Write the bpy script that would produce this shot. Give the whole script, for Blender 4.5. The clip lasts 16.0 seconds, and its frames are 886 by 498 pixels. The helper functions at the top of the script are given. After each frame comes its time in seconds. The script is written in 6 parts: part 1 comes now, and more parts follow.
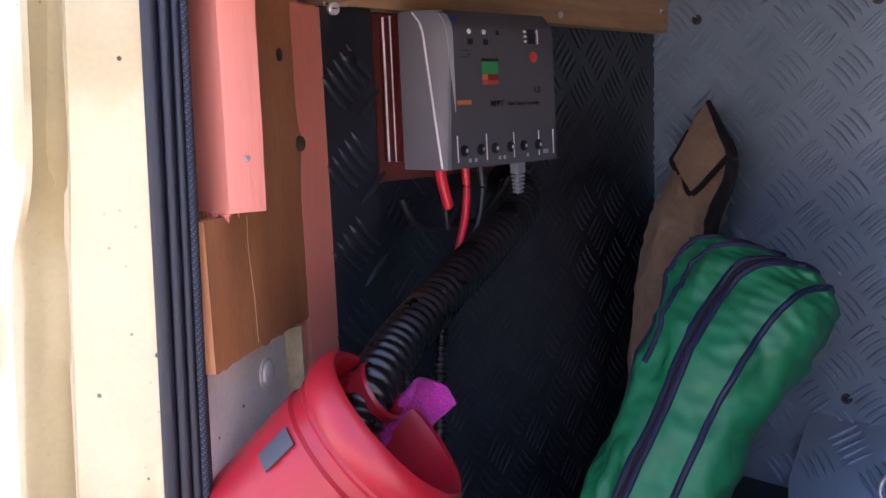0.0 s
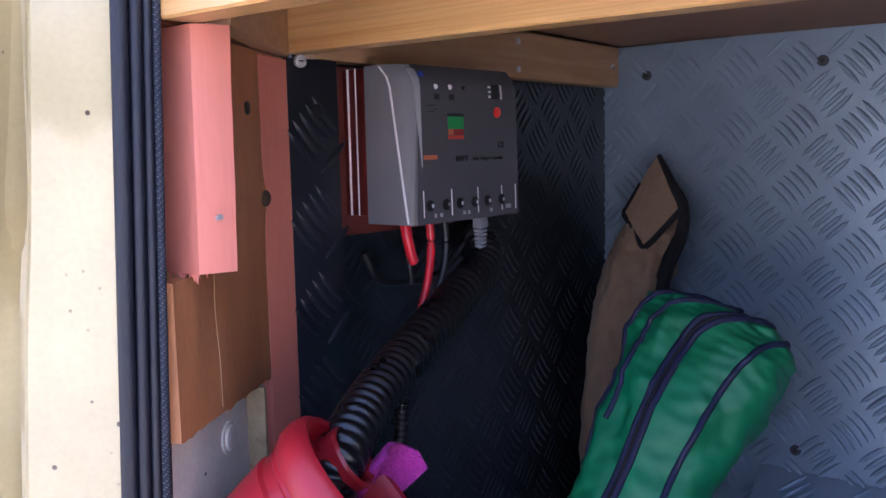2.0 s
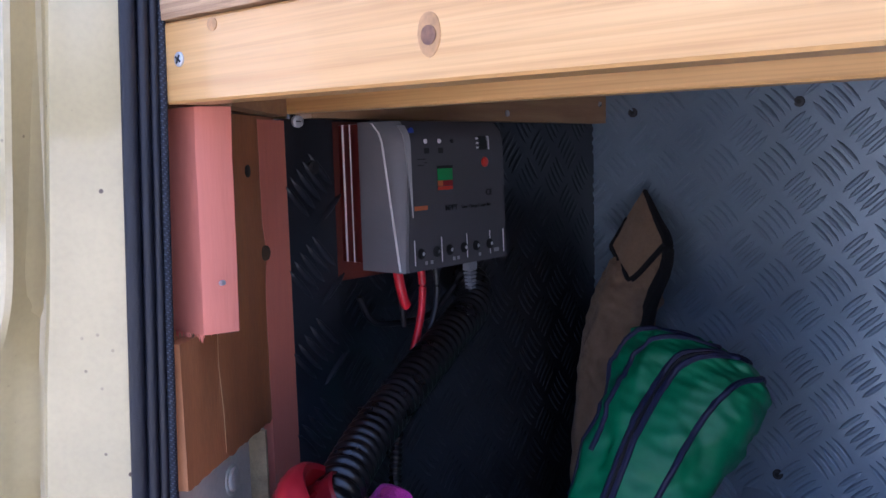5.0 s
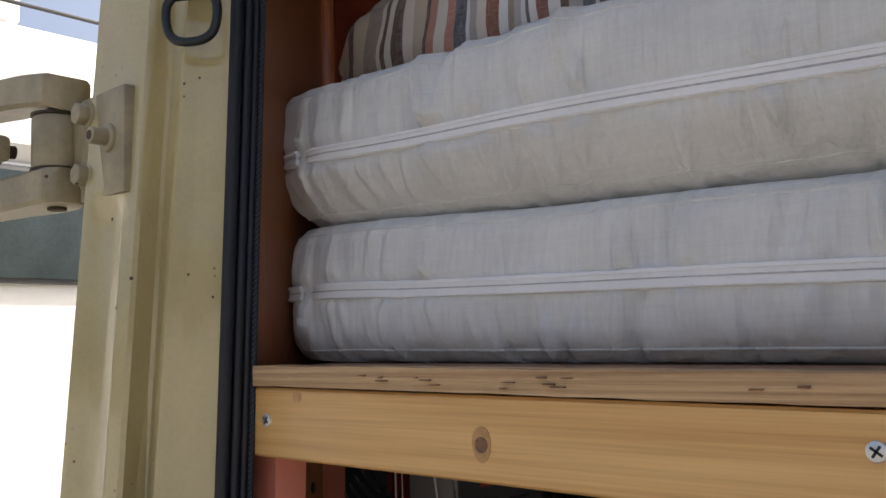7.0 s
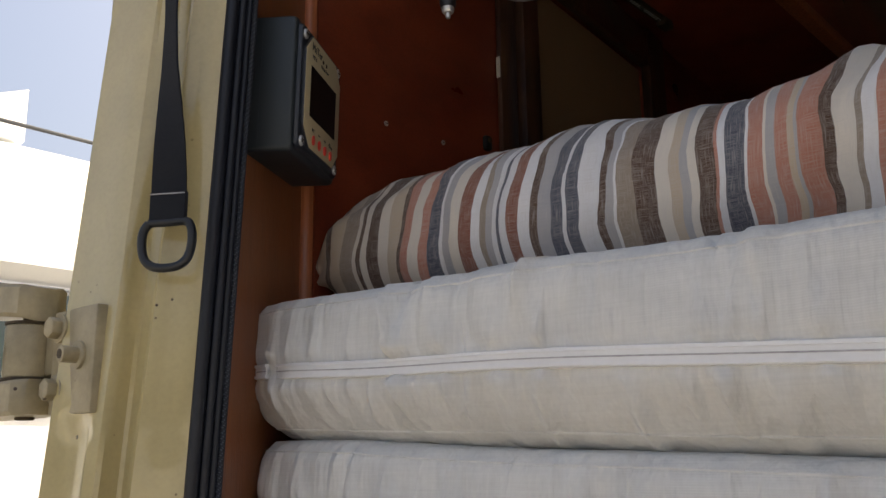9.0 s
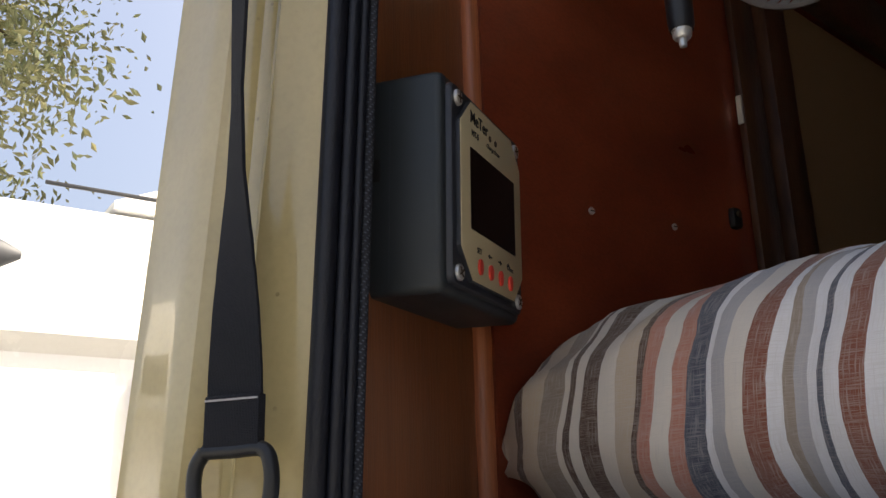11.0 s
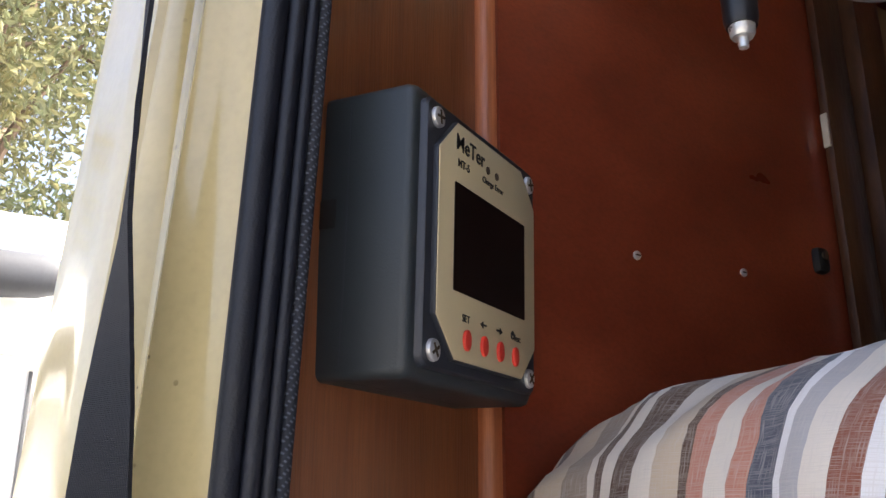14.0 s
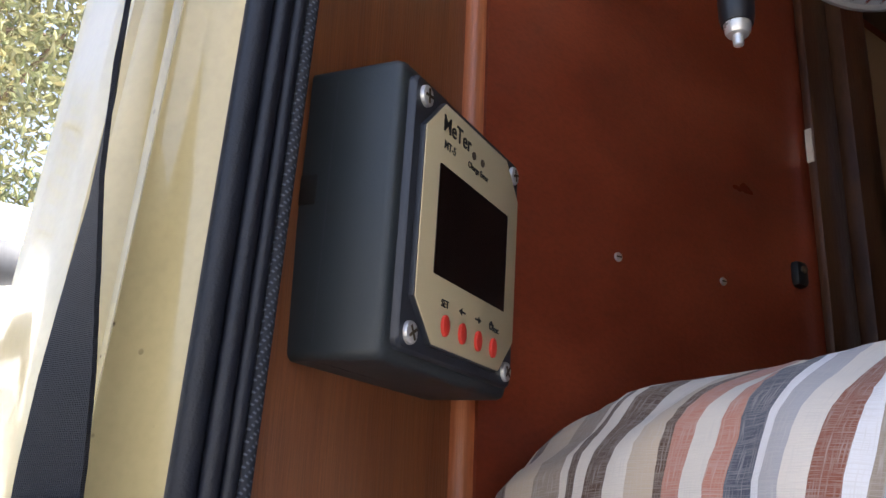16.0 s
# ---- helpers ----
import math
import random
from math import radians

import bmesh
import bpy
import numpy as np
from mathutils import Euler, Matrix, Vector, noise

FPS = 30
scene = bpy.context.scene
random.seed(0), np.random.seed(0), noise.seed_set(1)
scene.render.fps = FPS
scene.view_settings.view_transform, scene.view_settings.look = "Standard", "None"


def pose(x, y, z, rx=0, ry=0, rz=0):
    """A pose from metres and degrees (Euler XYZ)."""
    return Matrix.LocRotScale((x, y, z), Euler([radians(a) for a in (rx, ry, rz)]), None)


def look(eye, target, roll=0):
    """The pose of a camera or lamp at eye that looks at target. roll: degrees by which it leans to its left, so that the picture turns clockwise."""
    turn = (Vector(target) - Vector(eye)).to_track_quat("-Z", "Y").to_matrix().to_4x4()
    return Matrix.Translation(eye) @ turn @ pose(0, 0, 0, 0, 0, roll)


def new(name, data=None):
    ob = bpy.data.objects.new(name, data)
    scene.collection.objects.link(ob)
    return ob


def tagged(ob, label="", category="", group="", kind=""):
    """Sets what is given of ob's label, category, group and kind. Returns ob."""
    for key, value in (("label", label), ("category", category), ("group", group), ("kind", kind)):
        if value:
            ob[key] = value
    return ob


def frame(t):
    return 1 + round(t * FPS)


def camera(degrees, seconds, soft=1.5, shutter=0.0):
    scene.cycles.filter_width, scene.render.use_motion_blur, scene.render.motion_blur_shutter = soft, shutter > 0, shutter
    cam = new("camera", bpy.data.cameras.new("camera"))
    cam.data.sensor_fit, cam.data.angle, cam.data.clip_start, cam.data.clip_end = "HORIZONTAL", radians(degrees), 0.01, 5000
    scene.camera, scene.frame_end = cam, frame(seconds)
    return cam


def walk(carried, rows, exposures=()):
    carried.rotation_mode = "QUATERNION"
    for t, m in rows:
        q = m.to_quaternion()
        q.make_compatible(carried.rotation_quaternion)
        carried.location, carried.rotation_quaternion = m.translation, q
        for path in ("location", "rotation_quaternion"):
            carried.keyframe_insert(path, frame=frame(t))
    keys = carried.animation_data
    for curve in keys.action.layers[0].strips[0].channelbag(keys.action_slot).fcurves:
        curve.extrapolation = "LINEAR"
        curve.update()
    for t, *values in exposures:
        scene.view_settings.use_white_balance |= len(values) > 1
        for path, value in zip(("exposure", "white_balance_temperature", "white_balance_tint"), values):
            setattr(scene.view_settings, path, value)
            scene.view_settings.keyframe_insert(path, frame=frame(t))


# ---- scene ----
cam = camera(52.7, 16.0)
PATH = [
    (0, (0.056, 0.055, 1.159), (-1.341, 1.452, 0.848), -2.3),
    (0.5, (0.019, 0.076, 1.174), (-1.335, 1.53, 0.942), -1.9),
    (1, (0.013, 0.075, 1.177), (-1.292, 1.575, 0.965), -1.6),
    (1.5, (0.022, 0.054, 1.179), (-1.272, 1.564, 0.965), -1.3),
    (2, (0.027, 0.046, 1.171), (-1.261, 1.56, 0.943), -1.3),
    (2.5, (0.033, 0.053, 1.172), (-1.242, 1.575, 0.931), -1.7),
    (3, (0.033, 0.054, 1.17), (-1.238, 1.579, 0.927), -1.8),
    (3.2, (0.035, 0.051, 1.171), (-1.24, 1.573, 0.929), -1.9),
    (5.3, (0.067, 0.016, 1.215), (-1.233, 1.523, 1.015), -1.7),
    (5.5, (0.072, 0.008, 1.221), (-1.233, 1.515, 1.062), -1.8),
    (6, (0.083, -0.016, 1.267), (-1.244, 1.48, 1.258), -2.3),
    (6.5, (0.1, -0.031, 1.293), (-1.246, 1.444, 1.409), -2.0),
    (7, (0.113, -0.046, 1.312), (-1.225, 1.426, 1.515), -1.8),
    (7.5, (0.121, -0.057, 1.33), (-1.195, 1.422, 1.615), -1.9),
    (8, (0.125, -0.057, 1.357), (-1.172, 1.428, 1.693), -2.0),
    (8.5, (0.129, -0.056, 1.372), (-1.156, 1.427, 1.754), -1.6),
    (9, (0.141, -0.045, 1.389), (-1.16, 1.407, 1.833), -0.8),
    (9.5, (0.147, -0.032, 1.416), (-1.177, 1.372, 1.939), -0.7),
    (10, (0.073, 0.024, 1.452), (-1.319, 1.356, 1.989), -1.4),
    (12.3, (-0.094, 0.213, 1.571), (-1.811, 1.067, 2.139), -2.5),
    (12.5, (-0.1, 0.22, 1.573), (-1.821, 1.074, 2.127), -3.2),
    (13, (-0.105, 0.226, 1.572), (-1.806, 1.128, 2.113), -2.8),
    (13.5, (-0.11, 0.225, 1.566), (-1.783, 1.162, 2.132), -1.3),
    (14, (-0.108, 0.221, 1.564), (-1.76, 1.167, 2.178), 0.2),
    (14.5, (-0.114, 0.223, 1.56), (-1.755, 1.176, 2.192), 1.3),
    (15, (-0.116, 0.224, 1.559), (-1.752, 1.19, 2.183), 1.5),
    (15.5, (-0.118, 0.225, 1.558), (-1.746, 1.206, 2.182), 2.0),
    (16, (-0.119, 0.225, 1.557), (-1.736, 1.214, 2.194), 2.5),
]
EXPOSURES = [(0.0, 3.35, 5900, 29), (1.0, 3.35, 5350, 27), (3.2, 2.95, 5300, 26), (5.5, 2.4, 5050, 22), (6.0, 1.9, 5750, 16), (6.6, 1.05, 6500, 10), (7.6, 0.95, 6650, 10),
             (8.5, 1.15, 6950, 9), (10.0, 1.2, 7350, 9), (12.3, 1.9, 6550, 11), (12.9, 2.25, 6700, 12), (13.5, 2.65, 6650, 12), (14.5, 2.3, 6400, 11), (15.5, 2.35, 6300, 11), (16.0, 2.6, 6300, 11)]
walk(cam, [(t, look(eye, target, roll)) for t, eye, target, roll in PATH], EXPOSURES)

# ---- light: open shade at the rear of the vehicle, sun high from the front ----
SUN_ELEV, SUN_ROT = 48.0, 18.0
world = bpy.data.worlds.new("sky_world")
scene.world = world
world.use_nodes = True
wn = world.node_tree
sky = wn.nodes.new("ShaderNodeTexSky")
sky.sky_type, sky.sun_disc = "NISHITA", False
sky.dust_density, sky.air_density = 9.0, 0.8
sky.sun_elevation, sky.sun_rotation = radians(SUN_ELEV), radians(SUN_ROT)
wn.links.new(sky.outputs[0], wn.nodes["Background"].inputs[0])
wn.nodes["Background"].inputs[1].default_value = 0.15
sun = new("sun", bpy.data.lights.new("sun", "SUN"))
sun.data.energy, sun.data.angle, sun.data.color = 4.6, radians(0.6), (1.0, 0.95, 0.87)
a, e = radians(SUN_ROT), radians(SUN_ELEV)
sun.matrix_world = look((6 * math.sin(a) * math.cos(e), 6 * math.cos(a) * math.cos(e), 6 * math.sin(e)), (0, 0, 0))


# ---- materials ----
def material(name, colour, rough=0.6, metal=0.0, vary=0.15, scale=30.0, fine=400.0, bump=0.15, stretch=(1, 1, 1),
             dark=None, spots=0.0, sheen=0.0, coat=0.0, wave=0.0):
    """A surface with a broad and a fine variation of colour and relief, in metres; stretch draws the grain out along an axis."""
    m = bpy.data.materials.new(name)
    m.use_nodes = True
    n, l = m.node_tree.nodes, m.node_tree.links
    p = n["Principled BSDF"]
    tc, mp = n.new("ShaderNodeTexCoord"), n.new("ShaderNodeMapping")
    mp.inputs["Scale"].default_value = stretch
    l.new(tc.outputs["Object"], mp.inputs[0])
    big, small = n.new("ShaderNodeTexNoise"), n.new("ShaderNodeTexNoise")
    for node, s, d in ((big, scale, 4.0), (small, fine, 3.0)):
        node.inputs["Scale"].default_value, node.inputs["Detail"].default_value = s, d
        l.new(mp.outputs[0], node.inputs["Vector"])
    mix = n.new("ShaderNodeMix")
    mix.data_type = "RGBA"
    ramp = n.new("ShaderNodeMapRange")
    ramp.inputs[1].default_value, ramp.inputs[2].default_value = 0.3, 0.7
    l.new(big.outputs[0], ramp.inputs[0])
    source = ramp.outputs[0]
    if wave:
        w = n.new("ShaderNodeTexWave")
        w.wave_type, w.bands_direction = "BANDS", "Z"
        w.inputs["Scale"].default_value, w.inputs["Distortion"].default_value = wave, 5.0
        w.inputs["Detail"].default_value, w.inputs["Detail Scale"].default_value = 2.0, 0.6
        l.new(mp.outputs[0], w.inputs["Vector"])
        both = n.new("ShaderNodeMath")
        both.operation = "MULTIPLY_ADD"
        both.inputs[1].default_value = 0.6
        l.new(w.outputs["Fac"], both.inputs[0])
        half = n.new("ShaderNodeMath")
        half.operation = "MULTIPLY"
        half.inputs[1].default_value = 0.4
        l.new(source, half.inputs[0])
        l.new(half.outputs[0], both.inputs[2])
        source = both.outputs[0]
    l.new(source, mix.inputs[0])
    low = dark or tuple(c * (1 - 2 * vary) for c in colour)
    mix.inputs[6].default_value, mix.inputs[7].default_value = (*low, 1), (*colour, 1)
    out = mix.outputs[2]
    over = n.new("ShaderNodeMix")
    over.data_type, over.blend_type = "RGBA", "MULTIPLY"
    over.inputs[0].default_value = 0.5
    fr = n.new("ShaderNodeMapRange")
    fr.inputs[1].default_value, fr.inputs[2].default_value = 0.25, 0.6
    fr.inputs[3].default_value, fr.inputs[4].default_value = 1 - 1.5 * vary, 1.0
    l.new(small.outputs[0], fr.inputs[0])
    l.new(out, over.inputs[6])
    l.new(fr.outputs[0], over.inputs[7])
    out = over.outputs[2]
    if spots:
        # crisp rust specks: a few large ones, and swarms of small ones where the paint is worn
        for cells, size, share in ((34.0, 0.055, 0.8), (150.0, 0.17, 0.30)):
            vo, st, rn, gate = (n.new("ShaderNodeTexVoronoi"), n.new("ShaderNodeMapRange"), n.new("ShaderNodeSeparateColor"), n.new("ShaderNodeMath"))
            vo.inputs["Scale"].default_value = cells
            l.new(tc.outputs["Object"], vo.inputs["Vector"])
            l.new(vo.outputs["Color"], rn.inputs[0])
            st.inputs[1].default_value, st.inputs[2].default_value, st.inputs[3].default_value, st.inputs[4].default_value = size * 0.7, size, 1.0, 0.0
            l.new(vo.outputs["Distance"], st.inputs[0])
            gate.operation, gate.inputs[1].default_value = "LESS_THAN", share * spots
            l.new(rn.outputs[0], gate.inputs[0])
            both = n.new("ShaderNodeMath")
            both.operation = "MULTIPLY"
            l.new(st.outputs[0], both.inputs[0])
            l.new(gate.outputs[0], both.inputs[1])
            amount = both
            if cells > 100:
                worn, patch = n.new("ShaderNodeTexNoise"), n.new("ShaderNodeMapRange")
                worn.inputs["Scale"].default_value = 14.0
                patch.inputs[1].default_value, patch.inputs[2].default_value = 0.53, 0.63
                l.new(tc.outputs["Object"], worn.inputs["Vector"])
                l.new(worn.outputs[0], patch.inputs[0])
                amount = n.new("ShaderNodeMath")
                amount.operation = "MULTIPLY"
                l.new(both.outputs[0], amount.inputs[0])
                l.new(patch.outputs[0], amount.inputs[1])
            dirt = n.new("ShaderNodeMix")
            dirt.data_type = "RGBA"
            dirt.inputs[7].default_value = (0.06, 0.035, 0.018, 1)
            l.new(amount.outputs[0], dirt.inputs[0])
            l.new(out, dirt.inputs[6])
            out = dirt.outputs[2]
    l.new(out, p.inputs["Base Color"])
    rr = n.new("ShaderNodeMapRange")
    rr.inputs[3].default_value, rr.inputs[4].default_value = max(0.05, rough - 0.12), min(1, rough + 0.12)
    l.new(big.outputs[0], rr.inputs[0])
    l.new(rr.outputs[0], p.inputs["Roughness"])
    p.inputs["Metallic"].default_value = metal
    p.inputs["Sheen Weight"].default_value = sheen
    p.inputs["Coat Weight"].default_value = coat
    if bump:
        b = n.new("ShaderNodeBump")
        b.inputs["Strength"].default_value, b.inputs["Distance"].default_value = bump, 0.002
        l.new(small.outputs[0], b.inputs["Height"])
        l.new(b.outputs[0], p.inputs["Normal"])
    return m


def cloth(name, colour, weave=900.0, vary=0.1, bump=0.3, gather=0.0, gather_scale=70.0, stretch=(1, 1, 0.14), slub=0.0):
    """Woven cloth: two crossed bands of threads, soft stains, and gathers drawn out along one way."""
    m = material(name, colour, 0.9, 0, vary, 18.0, 250.0, 0.0, sheen=0.15)
    n, l = m.node_tree.nodes, m.node_tree.links
    tc = n.new("ShaderNodeTexCoord")
    add = n.new("ShaderNodeMath")
    for i, way in enumerate(("X", "Z")):
        w = n.new("ShaderNodeTexWave")
        w.bands_direction = way
        w.inputs["Scale"].default_value, w.inputs["Distortion"].default_value = weave / 6.28, 1.5
        l.new(tc.outputs["Object"], w.inputs["Vector"])
        l.new(w.outputs["Fac"], add.inputs[i])
    if slub:
        # thicker threads that run a little way along and across the weave
        p = n["Principled BSDF"]
        out = p.inputs["Base Color"].links[0].from_socket
        for way in ((26, 26, 700), (520, 520, 22)):
            mp, g, mr, mx = n.new("ShaderNodeMapping"), n.new("ShaderNodeTexNoise"), n.new("ShaderNodeMapRange"), n.new("ShaderNodeMix")
            mp.inputs["Scale"].default_value = way
            g.inputs["Scale"].default_value, g.inputs["Detail"].default_value = 1.0, 2.0
            l.new(tc.outputs["Object"], mp.inputs[0])
            l.new(mp.outputs[0], g.inputs["Vector"])
            mr.inputs[1].default_value, mr.inputs[2].default_value, mr.inputs[3].default_value, mr.inputs[4].default_value = 0.35, 0.65, 1 - slub, 1.0
            l.new(g.outputs[0], mr.inputs[0])
            mx.data_type, mx.blend_type = "RGBA", "MULTIPLY"
            mx.inputs[0].default_value = 1.0
            l.new(out, mx.inputs[6])
            l.new(mr.outputs[0], mx.inputs[7])
            out = mx.outputs[2]
        l.new(out, p.inputs["Base Color"])
    b = n.new("ShaderNodeBump")
    b.inputs["Strength"].default_value, b.inputs["Distance"].default_value = bump, 0.001
    l.new(add.outputs[0], b.inputs["Height"])
    last = b
    if gather:
        mp, g = n.new("ShaderNodeMapping"), n.new("ShaderNodeTexNoise")
        mp.inputs["Scale"].default_value = stretch
        g.inputs["Scale"].default_value, g.inputs["Detail"].default_value = gather_scale, 2.5
        l.new(tc.outputs["Object"], mp.inputs[0])
        l.new(mp.outputs[0], g.inputs["Vector"])
        last = n.new("ShaderNodeBump")
        last.inputs["Strength"].default_value, last.inputs["Distance"].default_value = 1.0, gather
        l.new(g.outputs[0], last.inputs["Height"])
        l.new(b.outputs[0], last.inputs["Normal"])
    l.new(last.outputs[0], n["Principled BSDF"].inputs["Normal"])
    return m


def striped(name):
    """Woven cotton with stripes of uneven width that follow the cloth, from the mesh's own UV."""
    m = bpy.data.materials.new(name)
    m.use_nodes = True
    n, l = m.node_tree.nodes, m.node_tree.links
    p = n["Principled BSDF"]
    uv = n.new("ShaderNodeUVMap")
    sep = n.new("ShaderNodeSeparateXYZ")
    l.new(uv.outputs[0], sep.inputs[0])
    colours = {"cream": (0.70, 0.64, 0.56), "white": (0.76, 0.75, 0.76), "brown": (0.090, 0.044, 0.024), "slate": (0.070, 0.077, 0.108), "salmon": (0.46, 0.195, 0.135),
               "beige": (0.52, 0.42, 0.31), "grey": (0.40, 0.39, 0.40), "taupe": (0.30, 0.235, 0.18), "rust": (0.23, 0.072, 0.040)}
    # the repeat of the weave: colour and width in millimetres
    seq = ("taupe 3 beige 19 brown 7 beige 15 taupe 13 cream 5 brown 5 cream 6 brown 12 cream 11 beige 12 brown 5 salmon 9 cream 9 salmon 8 "
           "slate 12 white 4 grey 9 cream 11 rust 9 white 6 taupe 5 grey 5 white 7 slate 3 white 9 rust 10 white 11 brown 6 grey 10 slate 11 "
           "white 2 slate 11 white 16 brown 7 grey 5 white 3 taupe 11 brown 16 cream 11 beige 8 grey 7 cream 6 brown 11 salmon 2 white 4 slate "
           "12 white 2 salmon 11 cream 3 grey 5 salmon 9 beige 3 grey 3 salmon 11 brown 7 cream 12 taupe 4 white 9 salmon 6 slate 9 white 10 rust 18 ").split()
    seq = [(colours[seq[i]], int(seq[i + 1])) for i in range(0, len(seq), 2)]
    whole = sum(w for _, w in seq)
    turn = n.new("ShaderNodeMath")
    turn.operation = "DIVIDE"
    turn.inputs[1].default_value = whole / 1000
    l.new(sep.outputs[0], turn.inputs[0])
    fr = n.new("ShaderNodeMath")
    fr.operation = "FRACT"
    l.new(turn.outputs[0], fr.inputs[0])
    half, ramps, at = len(seq) // 2, [], 0
    for chunk in (seq[:half], seq[half:]):
        ramp = n.new("ShaderNodeValToRGB")
        ramp.color_ramp.interpolation = "CONSTANT"
        l.new(fr.outputs[0], ramp.inputs[0])
        for i, (c, w) in enumerate(chunk):
            el = ramp.color_ramp.elements[i] if i < 2 else ramp.color_ramp.elements.new(at / whole)
            el.position, el.color = at / whole, (*c, 1)
            at += w
        ramps.append((ramp, at / whole))
    which = n.new("ShaderNodeMath")
    which.operation = "GREATER_THAN"
    which.inputs[1].default_value = ramps[0][1]
    l.new(fr.outputs[0], which.inputs[0])
    pick = n.new("ShaderNodeMix")
    pick.data_type = "RGBA"
    l.new(which.outputs[0], pick.inputs[0])
    l.new(ramps[0][0].outputs[0], pick.inputs[6])
    l.new(ramps[1][0].outputs[0], pick.inputs[7])
    mp = n.new("ShaderNodeMapping")
    mp.inputs["Scale"].default_value = (26, 1050, 1)
    l.new(uv.outputs[0], mp.inputs[0])
    slub = n.new("ShaderNodeTexNoise")
    slub.inputs["Scale"].default_value, slub.inputs["Detail"].default_value = 3.0, 4.0
    l.new(mp.outputs[0], slub.inputs["Vector"])
    amount = n.new("ShaderNodeMapRange")
    amount.inputs[1].default_value, amount.inputs[2].default_value, amount.inputs[4].default_value = 0.47, 0.62, 0.36
    l.new(slub.outputs[0], amount.inputs[0])
    mp2, warp_thread, amount2, both = n.new("ShaderNodeMapping"), n.new("ShaderNodeTexNoise"), n.new("ShaderNodeMapRange"), n.new("ShaderNodeMath")
    mp2.inputs["Scale"].default_value = (1500, 70, 1)
    l.new(uv.outputs[0], mp2.inputs[0])
    warp_thread.inputs["Scale"].default_value, warp_thread.inputs["Detail"].default_value = 1.0, 2.0
    l.new(mp2.outputs[0], warp_thread.inputs["Vector"])
    amount2.inputs[1].default_value, amount2.inputs[2].default_value, amount2.inputs[4].default_value = 0.50, 0.68, 0.42
    l.new(warp_thread.outputs[0], amount2.inputs[0])
    both.operation = "MAXIMUM"
    l.new(amount.outputs[0], both.inputs[0])
    l.new(amount2.outputs[0], both.inputs[1])
    mix = n.new("ShaderNodeMix")
    mix.data_type = "RGBA"
    mix.inputs[7].default_value = (0.56, 0.52, 0.48, 1)
    l.new(both.outputs[0], mix.inputs[0])
    l.new(pick.outputs[2], mix.inputs[6])
    l.new(mix.outputs[2], p.inputs["Base Color"])
    p.inputs["Roughness"].default_value, p.inputs["Sheen Weight"].default_value = 0.92, 0.15
    b = n.new("ShaderNodeBump")
    b.inputs["Strength"].default_value, b.inputs["Distance"].default_value = 0.35, 0.001
    l.new(slub.outputs[0], b.inputs["Height"])
    l.new(b.outputs[0], p.inputs["Normal"])
    return m


CREAM = material("cream_paint", (0.55, 0.455, 0.23), 0.2, 0, 0.08, 12, 300, 0.02, spots=0.7, coat=0.85)
CREAM_OLD = material("cream_old_paint", (0.72, 0.67, 0.57), 0.5, 0, 0.12, 20, 260, 0.1, spots=0.6)
RUBBER = material("black_rubber", (0.0065, 0.0085, 0.017), 0.5, 0, 0.2, 60, 900, 0.2)
PINE = material("varnished_pine", (0.78, 0.48, 0.18), 0.38, 0, 0.16, 150, 600, 0.06, (0.014, 1, 1), dark=(0.58, 0.30, 0.085), coat=0.25)
PINE_ALONG = material("raw_pine_rail", (0.52, 0.32, 0.16), 0.6, 0, 0.1, 130, 700, 0.08, (1, 0.022, 1), dark=(0.40, 0.22, 0.10))
PLY_EDGE = material("plywood_edge", (0.68, 0.46, 0.25), 0.75, 0, 0.2, 110, 420, 0.5, (0.035, 1, 3.2), dark=(0.36, 0.20, 0.09))
PLY_TOP = material("plywood_face", (0.33, 0.18, 0.10), 0.7, 0, 0.12, 12, 200, 0.1, (0.15, 1, 1))
KNOT = material("pine_knot", (0.30, 0.14, 0.06), 0.45, 0, 0.3, 120, 500, 0.1, dark=(0.10, 0.04, 0.02))
PINK = material("pink_primer", (0.70, 0.225, 0.150), 0.7, 0, 0.05, 25, 300, 0.18, (1, 1, 0.1), spots=0.1)
VENEER = material("brown_varnished_ply", (0.30, 0.108, 0.041), 0.36, 0, 0.34, 30, 520, 0.16, (2, 2, 0.07), dark=(0.19, 0.062, 0.023), coat=0.2)
# lighter copy of the veneer: the stronger light low down is in its colour
VENEER_LIT = material("brown_ply_lit", (0.44, 0.185, 0.070), 0.5, 0, 0.22, 26, 420, 0.14, (1.2, 1.2, 0.25), dark=(0.30, 0.115, 0.042))
MAHOGANY = material("red_mahogany_ply", (0.30, 0.060, 0.026), 0.32, 0, 0.24, 11, 330, 0.08, (0.8, 0.8, 1.5), dark=(0.15, 0.026, 0.012), coat=0.25)
BEADING = material("copper_brown_beading", (0.56, 0.20, 0.085), 0.38, 0, 0.28, 60, 420, 0.12, (3, 3, 0.12), dark=(0.34, 0.10, 0.038), coat=0.2)
DARK_WOOD = material("dark_stained_wood", (0.10, 0.045, 0.022), 0.35, 0, 0.35, 45, 260, 0.2, (1, 1, 0.3), dark=(0.028, 0.012, 0.007), coat=0.3)
BLIND = material("beige_blind", (0.24, 0.145, 0.07), 0.7, 0, 0.06, 15, 500, 0.05)
BLACK_PLATE = material("black_tread_plate", (0.017, 0.021, 0.029), 0.36, 0, 0.2, 20, 400, 0.05)
GREY_PLATE = material("grey_tread_plate", (0.30, 0.38, 0.465), 0.35, 0.42, 0.05, 9, 300, 0.03)
